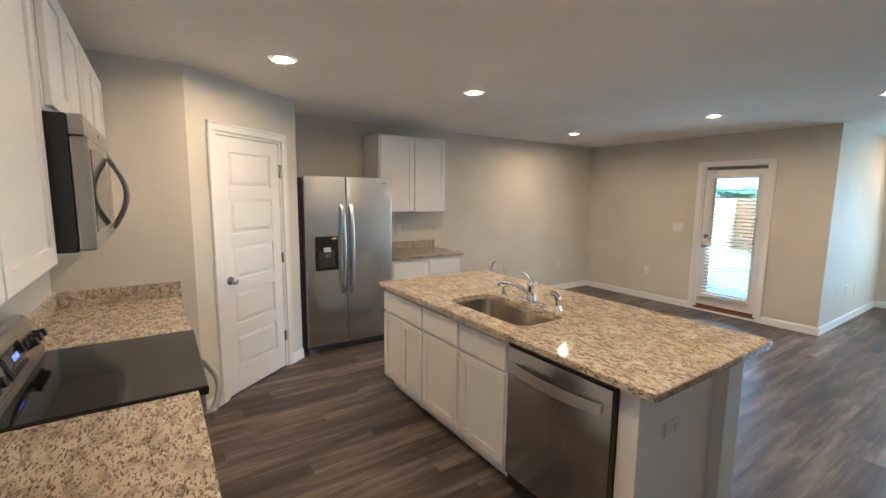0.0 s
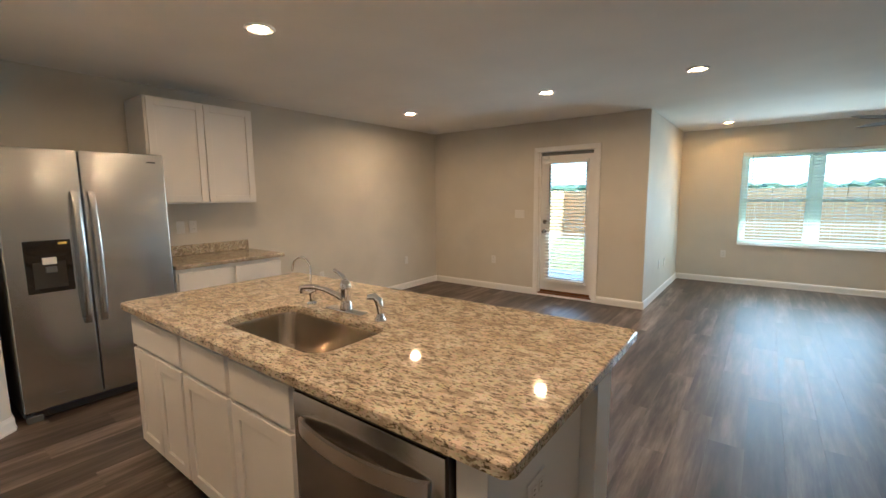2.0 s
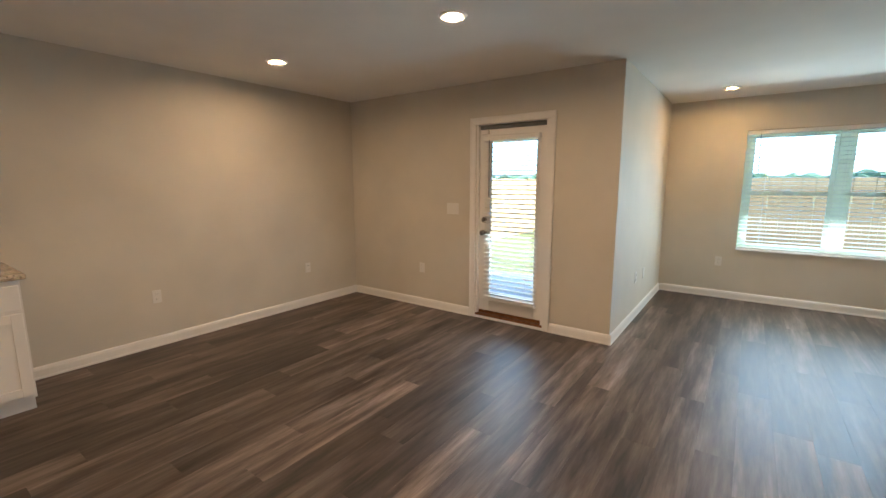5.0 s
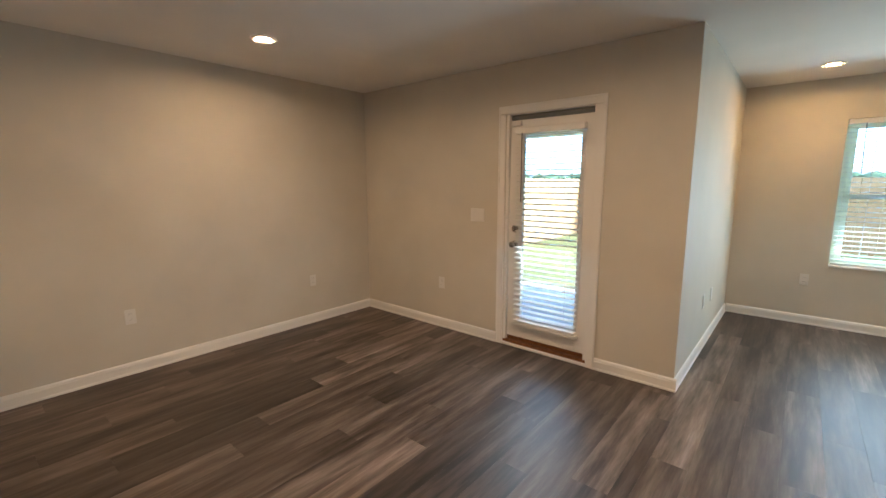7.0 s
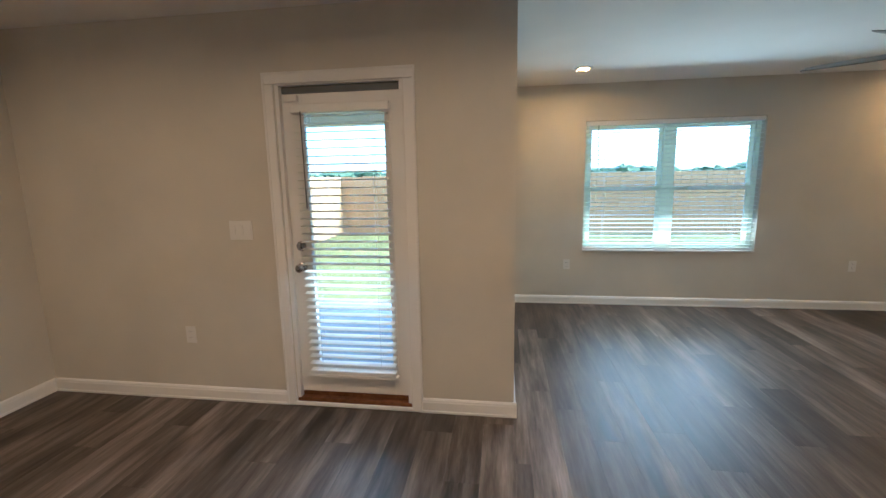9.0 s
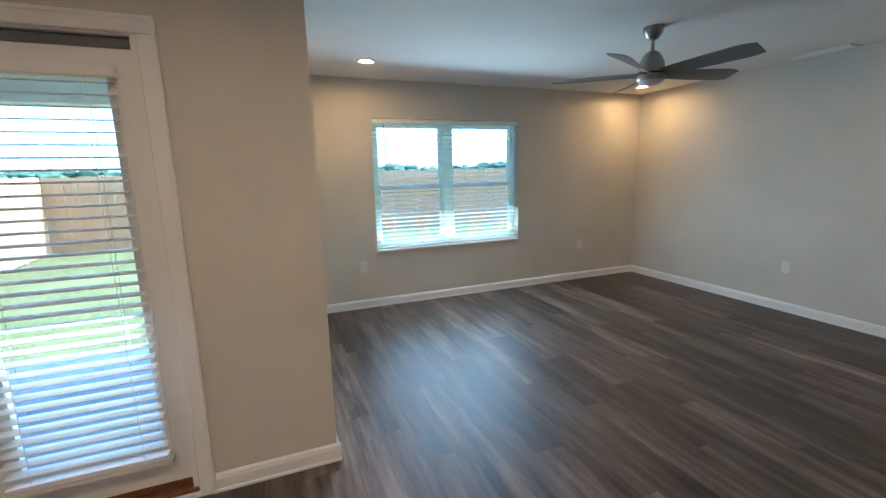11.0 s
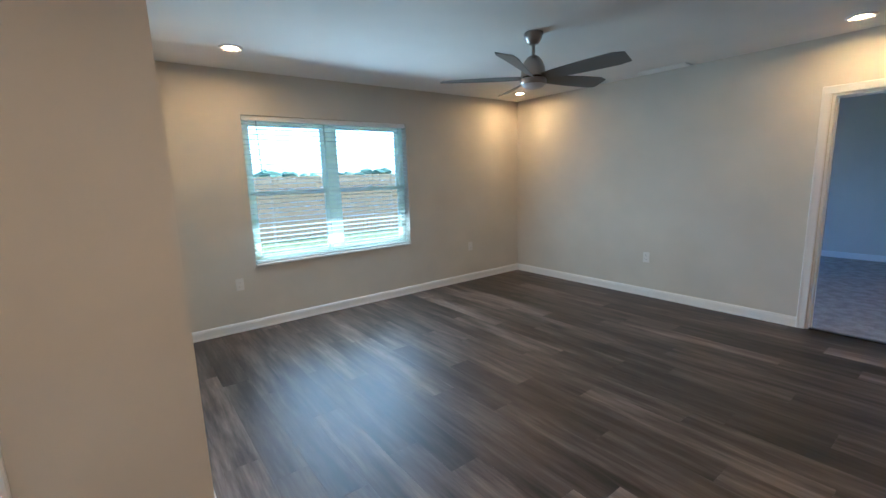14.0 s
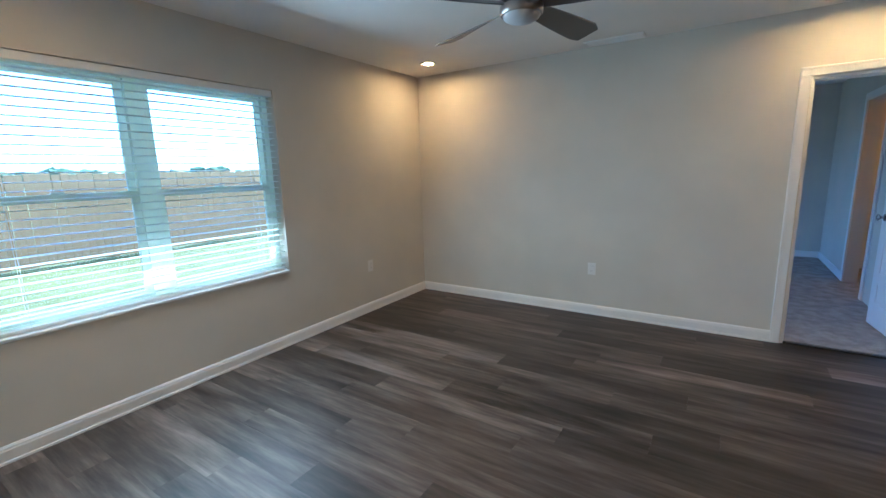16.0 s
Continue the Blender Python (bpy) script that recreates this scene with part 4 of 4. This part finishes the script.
def island():
    p = thing("island_end_panel", (1.7, 0.86, 0), "white painted end panel of the kitchen island", "panel")
    part("panel", B(IF + 0.002, 2.048, 0.843, DW0 - 0.004, 0.0, CT - 0.036, 0.003), CABINET, p)
    part("corner_post", B(2.05, 2.205, 0.788, 0.95, 0.0, CT - 0.036, 0.003), CABINET, p)
    part("outlet_plate", B(1.625, 1.74, 0.8365, 0.8428, 0.602, 0.674, 0.003), PLATE, p, "white outlet plate set sideways")
    for x in (1.660, 1.705):
        k = part("socket", B(x - 0.014, x + 0.014, 0.8335, 0.8365, 0.621, 0.655, 0.001), PLATE, p)
        bm = bmesh.new()
        box(bm, x - 0.006, x + 0.004, 0.8329, 0.8335, 0.644, 0.646)
        box(bm, x - 0.006, x + 0.004, 0.8329, 0.8335, 0.630, 0.632)
        part("slots", bm, DARKSLOT, k, "dark slots")
    bp = thing("island_back_panel", (2.12, 1.9, 0), "white painted back panel of the kitchen island", "panel")
    part("panel", B(2.035, 2.20, 0.953, 3.06, 0.0, CT - 0.036, 0.003), CABINET, bp)
    # granite top with a rounded sink cut-out
    sx0, sx1, sy0, sy1, rad = 1.515, 1.885, 1.585, 2.305, 0.085
    bm = bmesh.new()
    def loop(x0, x1, y0, y1, r, n=6):
        pts = []
        for cx, cy, a0 in ((x1 - r, y1 - r, 0), (x0 + r, y1 - r, 90), (x0 + r, y0 + r, 180), (x1 - r, y0 + r, 270)):
            for i in range(n + 1):
                a = radians(a0 + 90 * i / n)
                pts.append((cx + r * math.cos(a), cy + r * math.sin(a)))
        return pts
    outer, inner = loop(IX0, IX1, IY0, IY1, 0.03), loop(sx0, sx1, sy0, sy1, rad)
    rings = []
    for pts, z in ((inner, CT - 0.034), (inner, CT - 0.004), ([(x * 1.0 + (0.003 if x > 1.70 else -0.003), y + (0.003 if y > 1.945 else -0.003)) for x, y in inner], CT),
                   ([(x + (-0.004 if x > 1.9 else 0.004), y + (-0.004 if y > 1.9 else 0.004)) for x, y in outer], CT), (outer, CT - 0.005), (outer, CT - 0.034), (inner, CT - 0.034)):
        rings.append([bm.verts.new((x, y, z)) for x, y in pts])
    for a, b in zip(rings, rings[1:]):
        for i in range(len(a)):
            bm.faces.new((a[i], a[(i + 1) % len(a)], b[(i + 1) % len(a)], b[i]))
    bmesh.ops.remove_doubles(bm, verts=bm.verts[:], dist=1e-5)
    bmesh.ops.recalc_face_normals(bm, faces=bm.faces)
    counter("countertop", bm, "large speckled cream and brown granite island top", True)
    # sink
    s = thing("sink", (1.70, 1.945, CT - 0.22), "brushed stainless undermount single-bowl sink", "sink")
    bm = bmesh.new()
    rings = []
    for grow, z, r in ((0.02, CT - 0.036, rad + 0.02), (0.003, CT - 0.036, rad), (0.0, CT - 0.05, rad), (-0.012, CT - 0.19, rad), (-0.03, CT - 0.215, rad * 0.8), (-0.12, CT - 0.222, 0.04)):
        rings.append([bm.verts.new((x, y, z)) for x, y in loop(sx0 - grow, sx1 + grow, sy0 - grow, sy1 + grow, r)])
    for a, b in zip(rings, rings[1:]):
        for i in range(len(a)):
            bm.faces.new((a[i], b[i], b[(i + 1) % len(a)], a[(i + 1) % len(a)]))
    bm.faces.new(rings[-1])
    bowl = part("bowl", bm, SINKSTEEL, s, "", True)
    mod = bowl.modifiers.new("sheet", "SOLIDIFY")
    mod.thickness, mod.offset = 0.0015, -1
    part("drain", lathe(bmesh.new(), [(0.004, 0.0), (0.042, 0.0), (0.045, 0.002), (0.036, 0.004), (0.03, 0.001), (0.004, 0.001)], (1.70, 1.945, CT - 0.2215), 28), CHROME, s, "chrome drain", True)


island()


def dishwasher():
    d = thing("dishwasher", (1.7, (DW0 + DW1) / 2, 0), "stainless dishwasher built into the island", "dishwasher")
    part("body", B(IF + 0.005, IB, DW0 + 0.004, DW1 - 0.004, 0.03, CT - 0.04, 0.002), BLACKPL, d, "black tub")
    part("door", B(IF - 0.022, IF + 0.003, DW0 + 0.010, DW1 - 0.010, 0.115, 0.828, 0.006), STEELV, d, "dark brushed stainless door", True)
    part("control_edge", B(IF - 0.018, IF + 0.003, DW0 + 0.006, DW1 - 0.006, 0.830, 0.848, 0.002), BLACKPL, d, "black control edge")
    part("side_gap", B(IF - 0.020, IF + 0.002, DW0 + 0.001, DW0 + 0.008, 0.10, 0.848), BLACKPL, d)
    bm = bmesh.new()
    # flat bowed bar
    n = 18
    rows = []
    for i in range(n + 1):
        k = i / n
        y = DW0 + 0.055 + (DW1 - DW0 - 0.11) * k
        bow = 0.012 + 0.040 * math.sin(math.pi * k) ** 0.7
        x = IF - 0.022 - bow
        rows.append([bm.verts.new((x + dx, y, 0.728 + dz)) for dx, dz in ((0.010, -0.026), (0, -0.024), (0, 0.024), (0.010, 0.026))])
    for a, b in zip(rows, rows[1:]):
        for i in range(4):
            bm.faces.new((a[i], a[(i + 1) % 4], b[(i + 1) % 4], b[i]))
    bm.faces.new(rows[0])
    bm.faces.new(rows[-1][::-1])
    bmesh.ops.recalc_face_normals(bm, faces=bm.faces)
    for y in (DW0 + 0.055, DW1 - 0.075):
        box(bm, IF - 0.034, IF - 0.021, y, y + 0.02, 0.708, 0.748)
    part("handle", bm, BRIGHTSTEEL, d, "broad bowed stainless handle", True)
    part("toe_panel", B(IF + 0.05, IF + 0.07, DW0 + 0.004, DW1 - 0.004, 0.0, 0.10), BLACKPL, d, "black toe panel")


dishwasher()


def taps():
    x, y = 1.956, 1.950
    f = thing("faucet", (x, y, CT), "chrome single-lever kitchen faucet with long low spout", "faucet")
    bm = B(x - 0.028, x + 0.028, y - 0.125, y + 0.125, CT, CT + 0.012, 0.006, seg=3)
    part("deck_plate", bm, CHROME, f, "", True)
    bm = lathe(bmesh.new(), [(0.004, 0), (0.03, 0), (0.03, 0.012), (0.025, 0.03), (0.024, 0.085), (0.028, 0.10), (0.026, 0.125), (0.016, 0.142), (0.004, 0.147)], (x, y, CT + 0.011), 28)
    part("valve_body", bm, CHROME, f, "", True)
    bm = tube(bmesh.new(), [(x, y + 0.005, CT + 0.05), (x - 0.012, y + 0.05, CT + 0.075), (x - 0.03, y + 0.11, CT + 0.098), (x - 0.05, y + 0.17, CT + 0.108), (x - 0.068, y + 0.225, CT + 0.105), (x - 0.074, y + 0.242, CT + 0.10), (x - 0.076, y + 0.246, CT + 0.075)],
              [0.016, 0.015, 0.013, 0.012, 0.012, 0.014, 0.013], 14)
    part("spout", bm, CHROME, f, "", True)
    bm = tube(bmesh.new(), [(x, y, CT + 0.15), (x + 0.002, y + 0.02, CT + 0.168), (x + 0.004, y + 0.055, CT + 0.185), (x + 0.006, y + 0.085, CT + 0.19)], [0.014, 0.012, 0.008, 0.009], 12)
    part("lever", bm, CHROME, f, "", True)
    g = thing("filter_faucet", (x - 0.006, 2.212, CT), "slim chrome gooseneck drinking water tap", "faucet")
    gx, gy = x - 0.006, 2.212
    bm = lathe(bmesh.new(), [(0.004, 0), (0.026, 0), (0.026, 0.006), (0.013, 0.014), (0.011, 0.04), (0.016, 0.05), (0.016, 0.07), (0.008, 0.085), (0.004, 0.09)], (gx, gy, CT), 24)
    part("base", bm, CHROME, g, "", True)
    pts = [(gx, gy, CT + 0.08), (gx, gy, CT + 0.185)] + arc(lambda k: (gx - (0.055 - 0.055 * math.cos(math.pi * k)) * 0.28, gy + (0.055 - 0.055 * math.cos(math.pi * k)) * 0.96, CT + 0.185 + 0.055 * math.sin(math.pi * k)), 14)
    pts.append((pts[-1][0] - 0.003, pts[-1][1] + 0.003, CT + 0.165))
    part("gooseneck", tube(bmesh.new(), pts, 0.0055, 12), CHROME, g, "", True)
    part("lever", tube(bmesh.new(), [(gx - 0.004, gy + 0.034, CT + 0.066), (gx, gy + 0.01, CT + 0.066), (gx, gy - 0.02, CT + 0.067), (gx + 0.003, gy - 0.036, CT + 0.072), (gx + 0.004, gy - 0.042, CT + 0.09)], [0.010, 0.012, 0.011, 0.007, 0.007], 12), CHROME, g, "", True)
    s = thing("side_sprayer", (x - 0.012, 1.708, CT), "chrome pull-out side sprayer beside the faucet", "sprayer")
    sx, sy = x - 0.012, 1.708
    part("holder", lathe(bmesh.new(), [(0.004, 0), (0.026, 0), (0.026, 0.007), (0.017, 0.02), (0.015, 0.032), (0.004, 0.033)], (sx, sy, CT), 24), CHROME, s, "", True)
    part("wand", tube(bmesh.new(), [(sx, sy, CT + 0.03), (sx, sy + 0.002, CT + 0.06), (sx - 0.002, sy + 0.008, CT + 0.09), (sx - 0.012, sy + 0.022, CT + 0.108), (sx - 0.03, sy + 0.045, CT + 0.105)], [0.013, 0.017, 0.02, 0.017, 0.013], 16), CHROME, s, "", True)


taps()


# ---- ceiling fixtures ----
def downlights(spots, lens_mat, rim_mat, label):
    d = thing("recessed_light", (*spots[0], H), label, "ceiling light", "ceiling downlights")
    ring = [(0.064, -0.0005), (0.086, -0.0005), (0.086, -0.003), (0.082, -0.009), (0.071, -0.012), (0.064, -0.008)]
    bm = bmesh.new()
    lathe(bm, ring + [ring[0]], (0, 0, 0), 40)
    for fc in [fc for fc in bm.faces if len(fc.verts) > 4]:
        bm.faces.remove(fc)
    part("trim_ring", bm, PLATE, d, "white trim ring", True, True)
    # The rim is no source; its glow paints in light from the lens.
    bm = lathe(bmesh.new(), [(0.0455, -0.0035), (0.0635, -0.0085), (0.0635, -0.0012), (0.0455, -0.0012), (0.0455, -0.0035)], (0, 0, 0), 36)
    for fc in [fc for fc in bm.faces if len(fc.verts) > 4]:
        bm.faces.remove(fc)
    part("inner_rim", bm, rim_mat, d, "inner rim with the lens light painted as warm glow", True, True)
    part("lens", lathe(bmesh.new(), [(0.004, -0.0042), (0.033, -0.004), (0.045, -0.0034), (0.045, -0.0015), (0.004, -0.0015)], (0, 0, 0), 32), lens_mat, d, "glowing frosted lens", True, True)
    for x, y in spots[1:]:
        copy_thing(d, pose(x, y, H))


# The light at (0.63, 0.80) is unseen, added to complete and brighten the kitchen grid.
downlights([(0.63, 2.86), (2.13, 2.84), (0.63, 0.80), (2.10, 0.70), (4.76, 0.89), (4.73, 2.17), (4.68, 3.91)], LENS, LENS_RIM, "round white ceiling downlight, lit warm")
downlights([(8.09, 0.875), (8.31, -2.55), (5.16, -2.58)], LENS_DIM, LENS_DIM_RIM, "round white living room downlight, dimmed warm")


def ceiling_fan():
    cx, cy = 6.63, -0.86
    f = thing("ceiling_fan", (cx, cy, H), "brushed nickel five-blade ceiling fan with light, still", "ceiling fan")
    part("canopy", lathe(bmesh.new(), [(0.004, -0.002), (0.068, -0.002), (0.070, -0.012), (0.060, -0.045), (0.036, -0.078), (0.016, -0.086), (0.004, -0.086)], (0, 0, 0), 36), FANMETAL, f, "", True, True)
    part("downrod", tube(bmesh.new(), [(0, 0, -0.08), (0, 0, -0.18)], 0.0125, 16), FANMETAL, f, "", True, True)
    part("motor_housing", lathe(bmesh.new(), [(0.004, -0.155), (0.022, -0.157), (0.045, -0.170), (0.068, -0.200), (0.083, -0.240), (0.090, -0.285), (0.088, -0.305), (0.004, -0.305)], (0, 0, 0), 40), FANMETAL, f, "brushed nickel bell housing", True, True)
    part("gap_ring", lathe(bmesh.new(), [(0.004, -0.305), (0.078, -0.305), (0.078, -0.320), (0.004, -0.320)], (0, 0, 0), 36), BLACKPL, f, "dark gap ring", True, True)
    part("light_band", lathe(bmesh.new(), [(0.004, -0.320), (0.093, -0.320), (0.096, -0.324), (0.096, -0.352), (0.090, -0.360), (0.004, -0.360)], (0, 0, 0), 40), FANMETAL, f, "", True, True)
    part("light_lens", lathe(bmesh.new(), [(0.084, -0.359), (0.078, -0.372), (0.055, -0.385), (0.025, -0.391), (0.004, -0.392)], (0, 0, 0), 36), FROST, f, "unlit frosted white lens", True, True)
    bm = bmesh.new()
    n = 10
    top, low = [], []
    for i in range(n + 1):
        k = i / n
        r = 0.075 + 0.60 * k
        half = 0.030 + 0.045 * min(1, k * 1.1) ** 0.8
        tw = -radians(30 - 14 * k)
        lead, trail = half * 1.05, -half
        if i == n:
            lead, trail = half * 0.9, -half * 0.72
        z = -0.312 + 0.012 * k
        a = [(r + (0.015 if i == n else 0), u * math.cos(tw), z + u * math.sin(tw)) for u in (trail, 0, lead)]
        top.append([bm.verts.new((p[0], p[1], p[2] + 0.003)) for p in a])
        low.append([bm.verts.new((p[0], p[1], p[2] - 0.003)) for p in a])
    for i in range(n):
        for j in range(2):
            bm.faces.new((top[i][j], top[i + 1][j], top[i + 1][j + 1], top[i][j + 1]))
            bm.faces.new((low[i][j], low[i][j + 1], low[i + 1][j + 1], low[i + 1][j]))
        for j in (0, 2):
            bm.faces.new((top[i][j], low[i][j], low[i + 1][j], top[i + 1][j]))
    for i in (0, n):
        bm.faces.new(top[i] + low[i][::-1])
    bmesh.ops.recalc_face_normals(bm, faces=bm.faces)
    blade = material("grey fan blade", (0.17, 0.165, 0.16), 0.45)
    me = mesh_of("blade", bm, blade, True)
    for i in range(5):
        b = new("blade", me)
        b.parent = f
        b.matrix_basis = pose(0, 0, 0, 0, 0, 44 + 72 * i)
        tagged(b, "silver-grey fan blade")


ceiling_fan()


def vent():
    x0, x1, y0, y1 = 6.42, 6.89, -2.955, -2.80
    v = thing("ceiling_vent", ((x0 + x1) / 2, (y0 + y1) / 2, H), "white rectangular ceiling air register", "vent")
    bm = bmesh.new()
    z0, z1 = H - 0.012, H - 0.001
    box(bm, x0, x1, y0, y0 + 0.02, z0, z1, 0.003)
    box(bm, x0, x1, y1 - 0.02, y1, z0, z1, 0.003)
    box(bm, x0, x0 + 0.02, y0 + 0.02, y1 - 0.02, z0, z1, 0.003)
    box(bm, x1 - 0.02, x1, y0 + 0.02, y1 - 0.02, z0, z1, 0.003)
    part("frame", bm, CEIL, v)
    part("backing", B(x0 + 0.02, x1 - 0.02, y0 + 0.02, y1 - 0.02, H - 0.003, H - 0.001), GREYPL, v)
    for i in range(8):
        y = y0 + 0.028 + i * 0.0135
        bm = B(x0 + 0.02, x1 - 0.02, -0.005, 0.005, -0.0008, 0.0008)
        bm.transform(Matrix.Translation((0, y, H - 0.008)) @ Matrix.Rotation(radians(35), 4, "X"))
        part("slat", bm, CEIL, v)


vent()
sd = thing("smoke_detector", (5.02, -2.92, H), "round white smoke detector on the ceiling", "smoke detector")
part("base", lathe(bmesh.new(), [(0.004, -0.001), (0.066, -0.001), (0.066, -0.012), (0.004, -0.012)], (0, 0, 0), 32), PLATE, sd, "", True, True)
part("cover", lathe(bmesh.new(), [(0.004, -0.012), (0.060, -0.012), (0.058, -0.028), (0.045, -0.038), (0.004, -0.040)], (0, 0, 0), 32), PLATE, sd, "", True, True)


# ---- wall plates ----
def wall_plate(x, y, z, turn, kind="outlet", w=0.072, h=0.116, label="white duplex outlet on the wall", cat="outlet"):
    """Local -y faces the room."""
    p = thing(kind, (x, y, z), label, cat, "", turn)
    part("plate", B(-w / 2, w / 2, -0.006, -0.0003, -h / 2, h / 2, 0.0025), PLATE, p, "", False, True)
    if kind == "outlet":
        for dz in (-0.022, 0.022):
            s = part("socket", B(-0.017, 0.017, -0.0085, -0.006, dz - 0.014, dz + 0.014, 0.001), PLATE, p, "", False, True)
            bm = bmesh.new()
            box(bm, -0.008, -0.006, -0.0090, -0.0085, dz - 0.004, dz + 0.006)
            box(bm, 0.006, 0.008, -0.0090, -0.0085, dz - 0.004, dz + 0.006)
            part("slots", bm, DARKSLOT, s, "dark slots", False, True)
    elif kind == "light_switch":
        n = max(1, round(w / 0.055))
        for i in range(n):
            x0 = -w / 2 + w * (i + 0.5) / n
            part("rocker", B(x0 - 0.016, x0 + 0.016, -0.0095, -0.006, -0.033, 0.033, 0.002), PLATE, p, "", False, True)
    return p


wall_plate(3.94, NY, 0.45, 0)
wall_plate(5.53, NY, 0.45, 0)
wall_plate(PX, 3.67, 0.46, -90)
wall_plate(PX, 3.235, 1.165, -90, "light_switch", 0.155, 0.122, "white double light switch beside the patio door", "switch")
wall_plate(7.24, CY, 0.445, 0)
wall_plate(7.65, CY, 0.43, 0, "cable_plate", 0.072, 0.116, "white blank cable plate on the wall", "wall plate")
wall_plate(EX, 0.87, 0.465, -90)
wall_plate(EX, -2.06, 0.475, -90)
wall_plate(6.80, SY, 0.45, 180)
wall_plate(2.36, NY, 1.17, 0, "light_switch", 0.072, 0.116, "white light switch above the counter", "switch")
wall_plate(2.47, NY, 1.17, 0)


# ---- outside ----
def outside():
    structure("patio_slab", B(PX + TH, 8.95, CY + TH, 5.6, -0.29, -0.10, 0.01), CONCRETE, "pale concrete patio slab by the door", "patio")
    p = thing("porch_roof", (7.9, 3.6, 2.3), "beige porch roof and beam over the patio", "porch")
    part("soffit", B(PX + TH, 8.9, CY + TH, 5.5, 2.46, 2.54), SIDING, p)
    part("beam", B(8.72, 8.9, CY + TH, 5.5, 2.10, 2.459, 0.006), SIDING, p, "beige boxed beam")
    part("post", B(8.74, 8.88, 5.30, 5.44, -0.10, 2.099, 0.006), SIDING, p, "square beige porch post")
    # Roof is out of view; its eaves are sized to shade window and patio.
    bm = bmesh.new()
    box(bm, WX - 0.5, EX + 0.68, SY - 5.0, CY + TH, H + 0.25, H + 0.4)
    box(bm, WX - 0.5, EX + 0.33, CY + TH, NY + 0.6, H + 0.25, H + 0.4)
    structure("roof", bm, SIDING, "plain unseen roof slab over the house, eaves sized for shade", "roof")
    # fences: pickets on shared mesh with posts and rails behind
    def fence(name, a, b, label):
        a, b = Vector(a), Vector(b)
        d = b - a
        L = d.length
        ang = math.degrees(math.atan2(d.y, d.x))
        f = thing(name, (a.x, a.y, -0.30), label, "fence", "", ang)
        me = mesh_of("picket", B(0.002, 0.138, -0.009, 0.009, 0.03, 1.86, 0.004, seg=1), FENCEWOOD)
        n = int(L / 0.14)
        for i in range(n):
            o = new("picket", me)
            o.parent = f
            o.matrix_basis = pose(i * 0.14, random.uniform(-0.003, 0.003), random.uniform(-0.015, 0.015), 0, random.uniform(-0.4, 0.4), 0)
        for z in (0.25, 0.95, 1.62):
            part("rail", B(0, L, 0.010, 0.05, z, z + 0.085), FENCEWOOD, f, "", False, True)
        for i in range(int(L / 2.4) + 1):
            part("post", B(i * 2.4 - 0.045, i * 2.4 + 0.045, 0.05, 0.14, 0, 1.8), FENCEWOOD, f, "", False, True)
    fence("fence", (17.2, 6.8), (17.2, -14.0), "orange-brown wooden picket fence at the lawn's far side")
    fence("fence", (8.6, 6.8), (17.2, 6.8), "sunlit wooden picket fence along the lawn's side")
    # distant wood line
    bm = bmesh.new()
    rnd = random.Random(5)
    for i in range(1700):
        a = radians(rnd.uniform(-70, 70))
        r = rnd.uniform(95, 130)
        c = Vector((6 + r * math.cos(a), r * math.sin(a), rnd.uniform(0.6, 2.5) + 0.35 * math.sin(a * 23)))
        s = rnd.uniform(0.6, 1.4)
        res = bmesh.ops.create_icosphere(bm, subdivisions=1, radius=s, matrix=Matrix.Translation(c) @ Matrix.Diagonal((1.1, 1.5, rnd.uniform(0.6, 1.0), 1)))
        for v in res["verts"]:
            v.co += Vector((rnd.uniform(-1, 1), rnd.uniform(-1, 1), rnd.uniform(-1, 1))) * 0.35 * s
    solid("tree_line", bm, FOLIAGE, "far green line of trees beyond the fence", "trees", "stuff")


outside()


# ---- floor planks ----
def planks():
    w, L, g = 0.178, 1.22, 0.00012
    rnd = random.Random(11)
    cache = {}
    inv = FLOOR.matrix_basis.inverted()

    def plank(x0, x1, y0, y1):
        key = (round(x1 - x0, 3), round(y1 - y0, 3))
        if key not in cache:
            hx, hy, e = key[0] / 2 - g, key[1] / 2 - g, 0.00025
            bm = bmesh.new()
            lo = [bm.verts.new((sx * hx, sy * hy, -0.0055)) for sx, sy in ((-1, -1), (1, -1), (1, 1), (-1, 1))]
            md = [bm.verts.new((sx * hx, sy * hy, -e)) for sx, sy in ((-1, -1), (1, -1), (1, 1), (-1, 1))]
            up = [bm.verts.new((sx * (hx - e), sy * (hy - e), 0)) for sx, sy in ((-1, -1), (1, -1), (1, 1), (-1, 1))]
            for a, b in ((lo, md), (md, up)):
                for i in range(4):
                    bm.faces.new((a[i], a[(i + 1) % 4], b[(i + 1) % 4], b[i]))
            bm.faces.new(up)
            cache[key] = mesh_of("plank", bm, PLANK)
        ob = new("plank", cache[key])
        ob.parent = FLOOR
        ob.matrix_basis = inv @ pose((x0 + x1) / 2, (y0 + y1) / 2, 0)

    y, row = SY, 0
    while y < NY - 0.01:
        y1 = min(y + w, NY)
        if y < CY < y1:
            y1 = CY if CY - y > 0.05 else y1
        xe = EX if y < CY - 0.001 else PX
        off = [0.0, 0.43, 0.81, 0.22, 0.63, 1.02][row % 6] + rnd.uniform(-0.08, 0.08)
        x = WX
        nx = WX + (off % L if off % L > 0.1 else L)
        while x < xe - 0.001:
            b = min(nx, xe)
            plank(x, b, y, y1)
            x, nx = b, b + L
        y, row = y1, row + 1


planks()
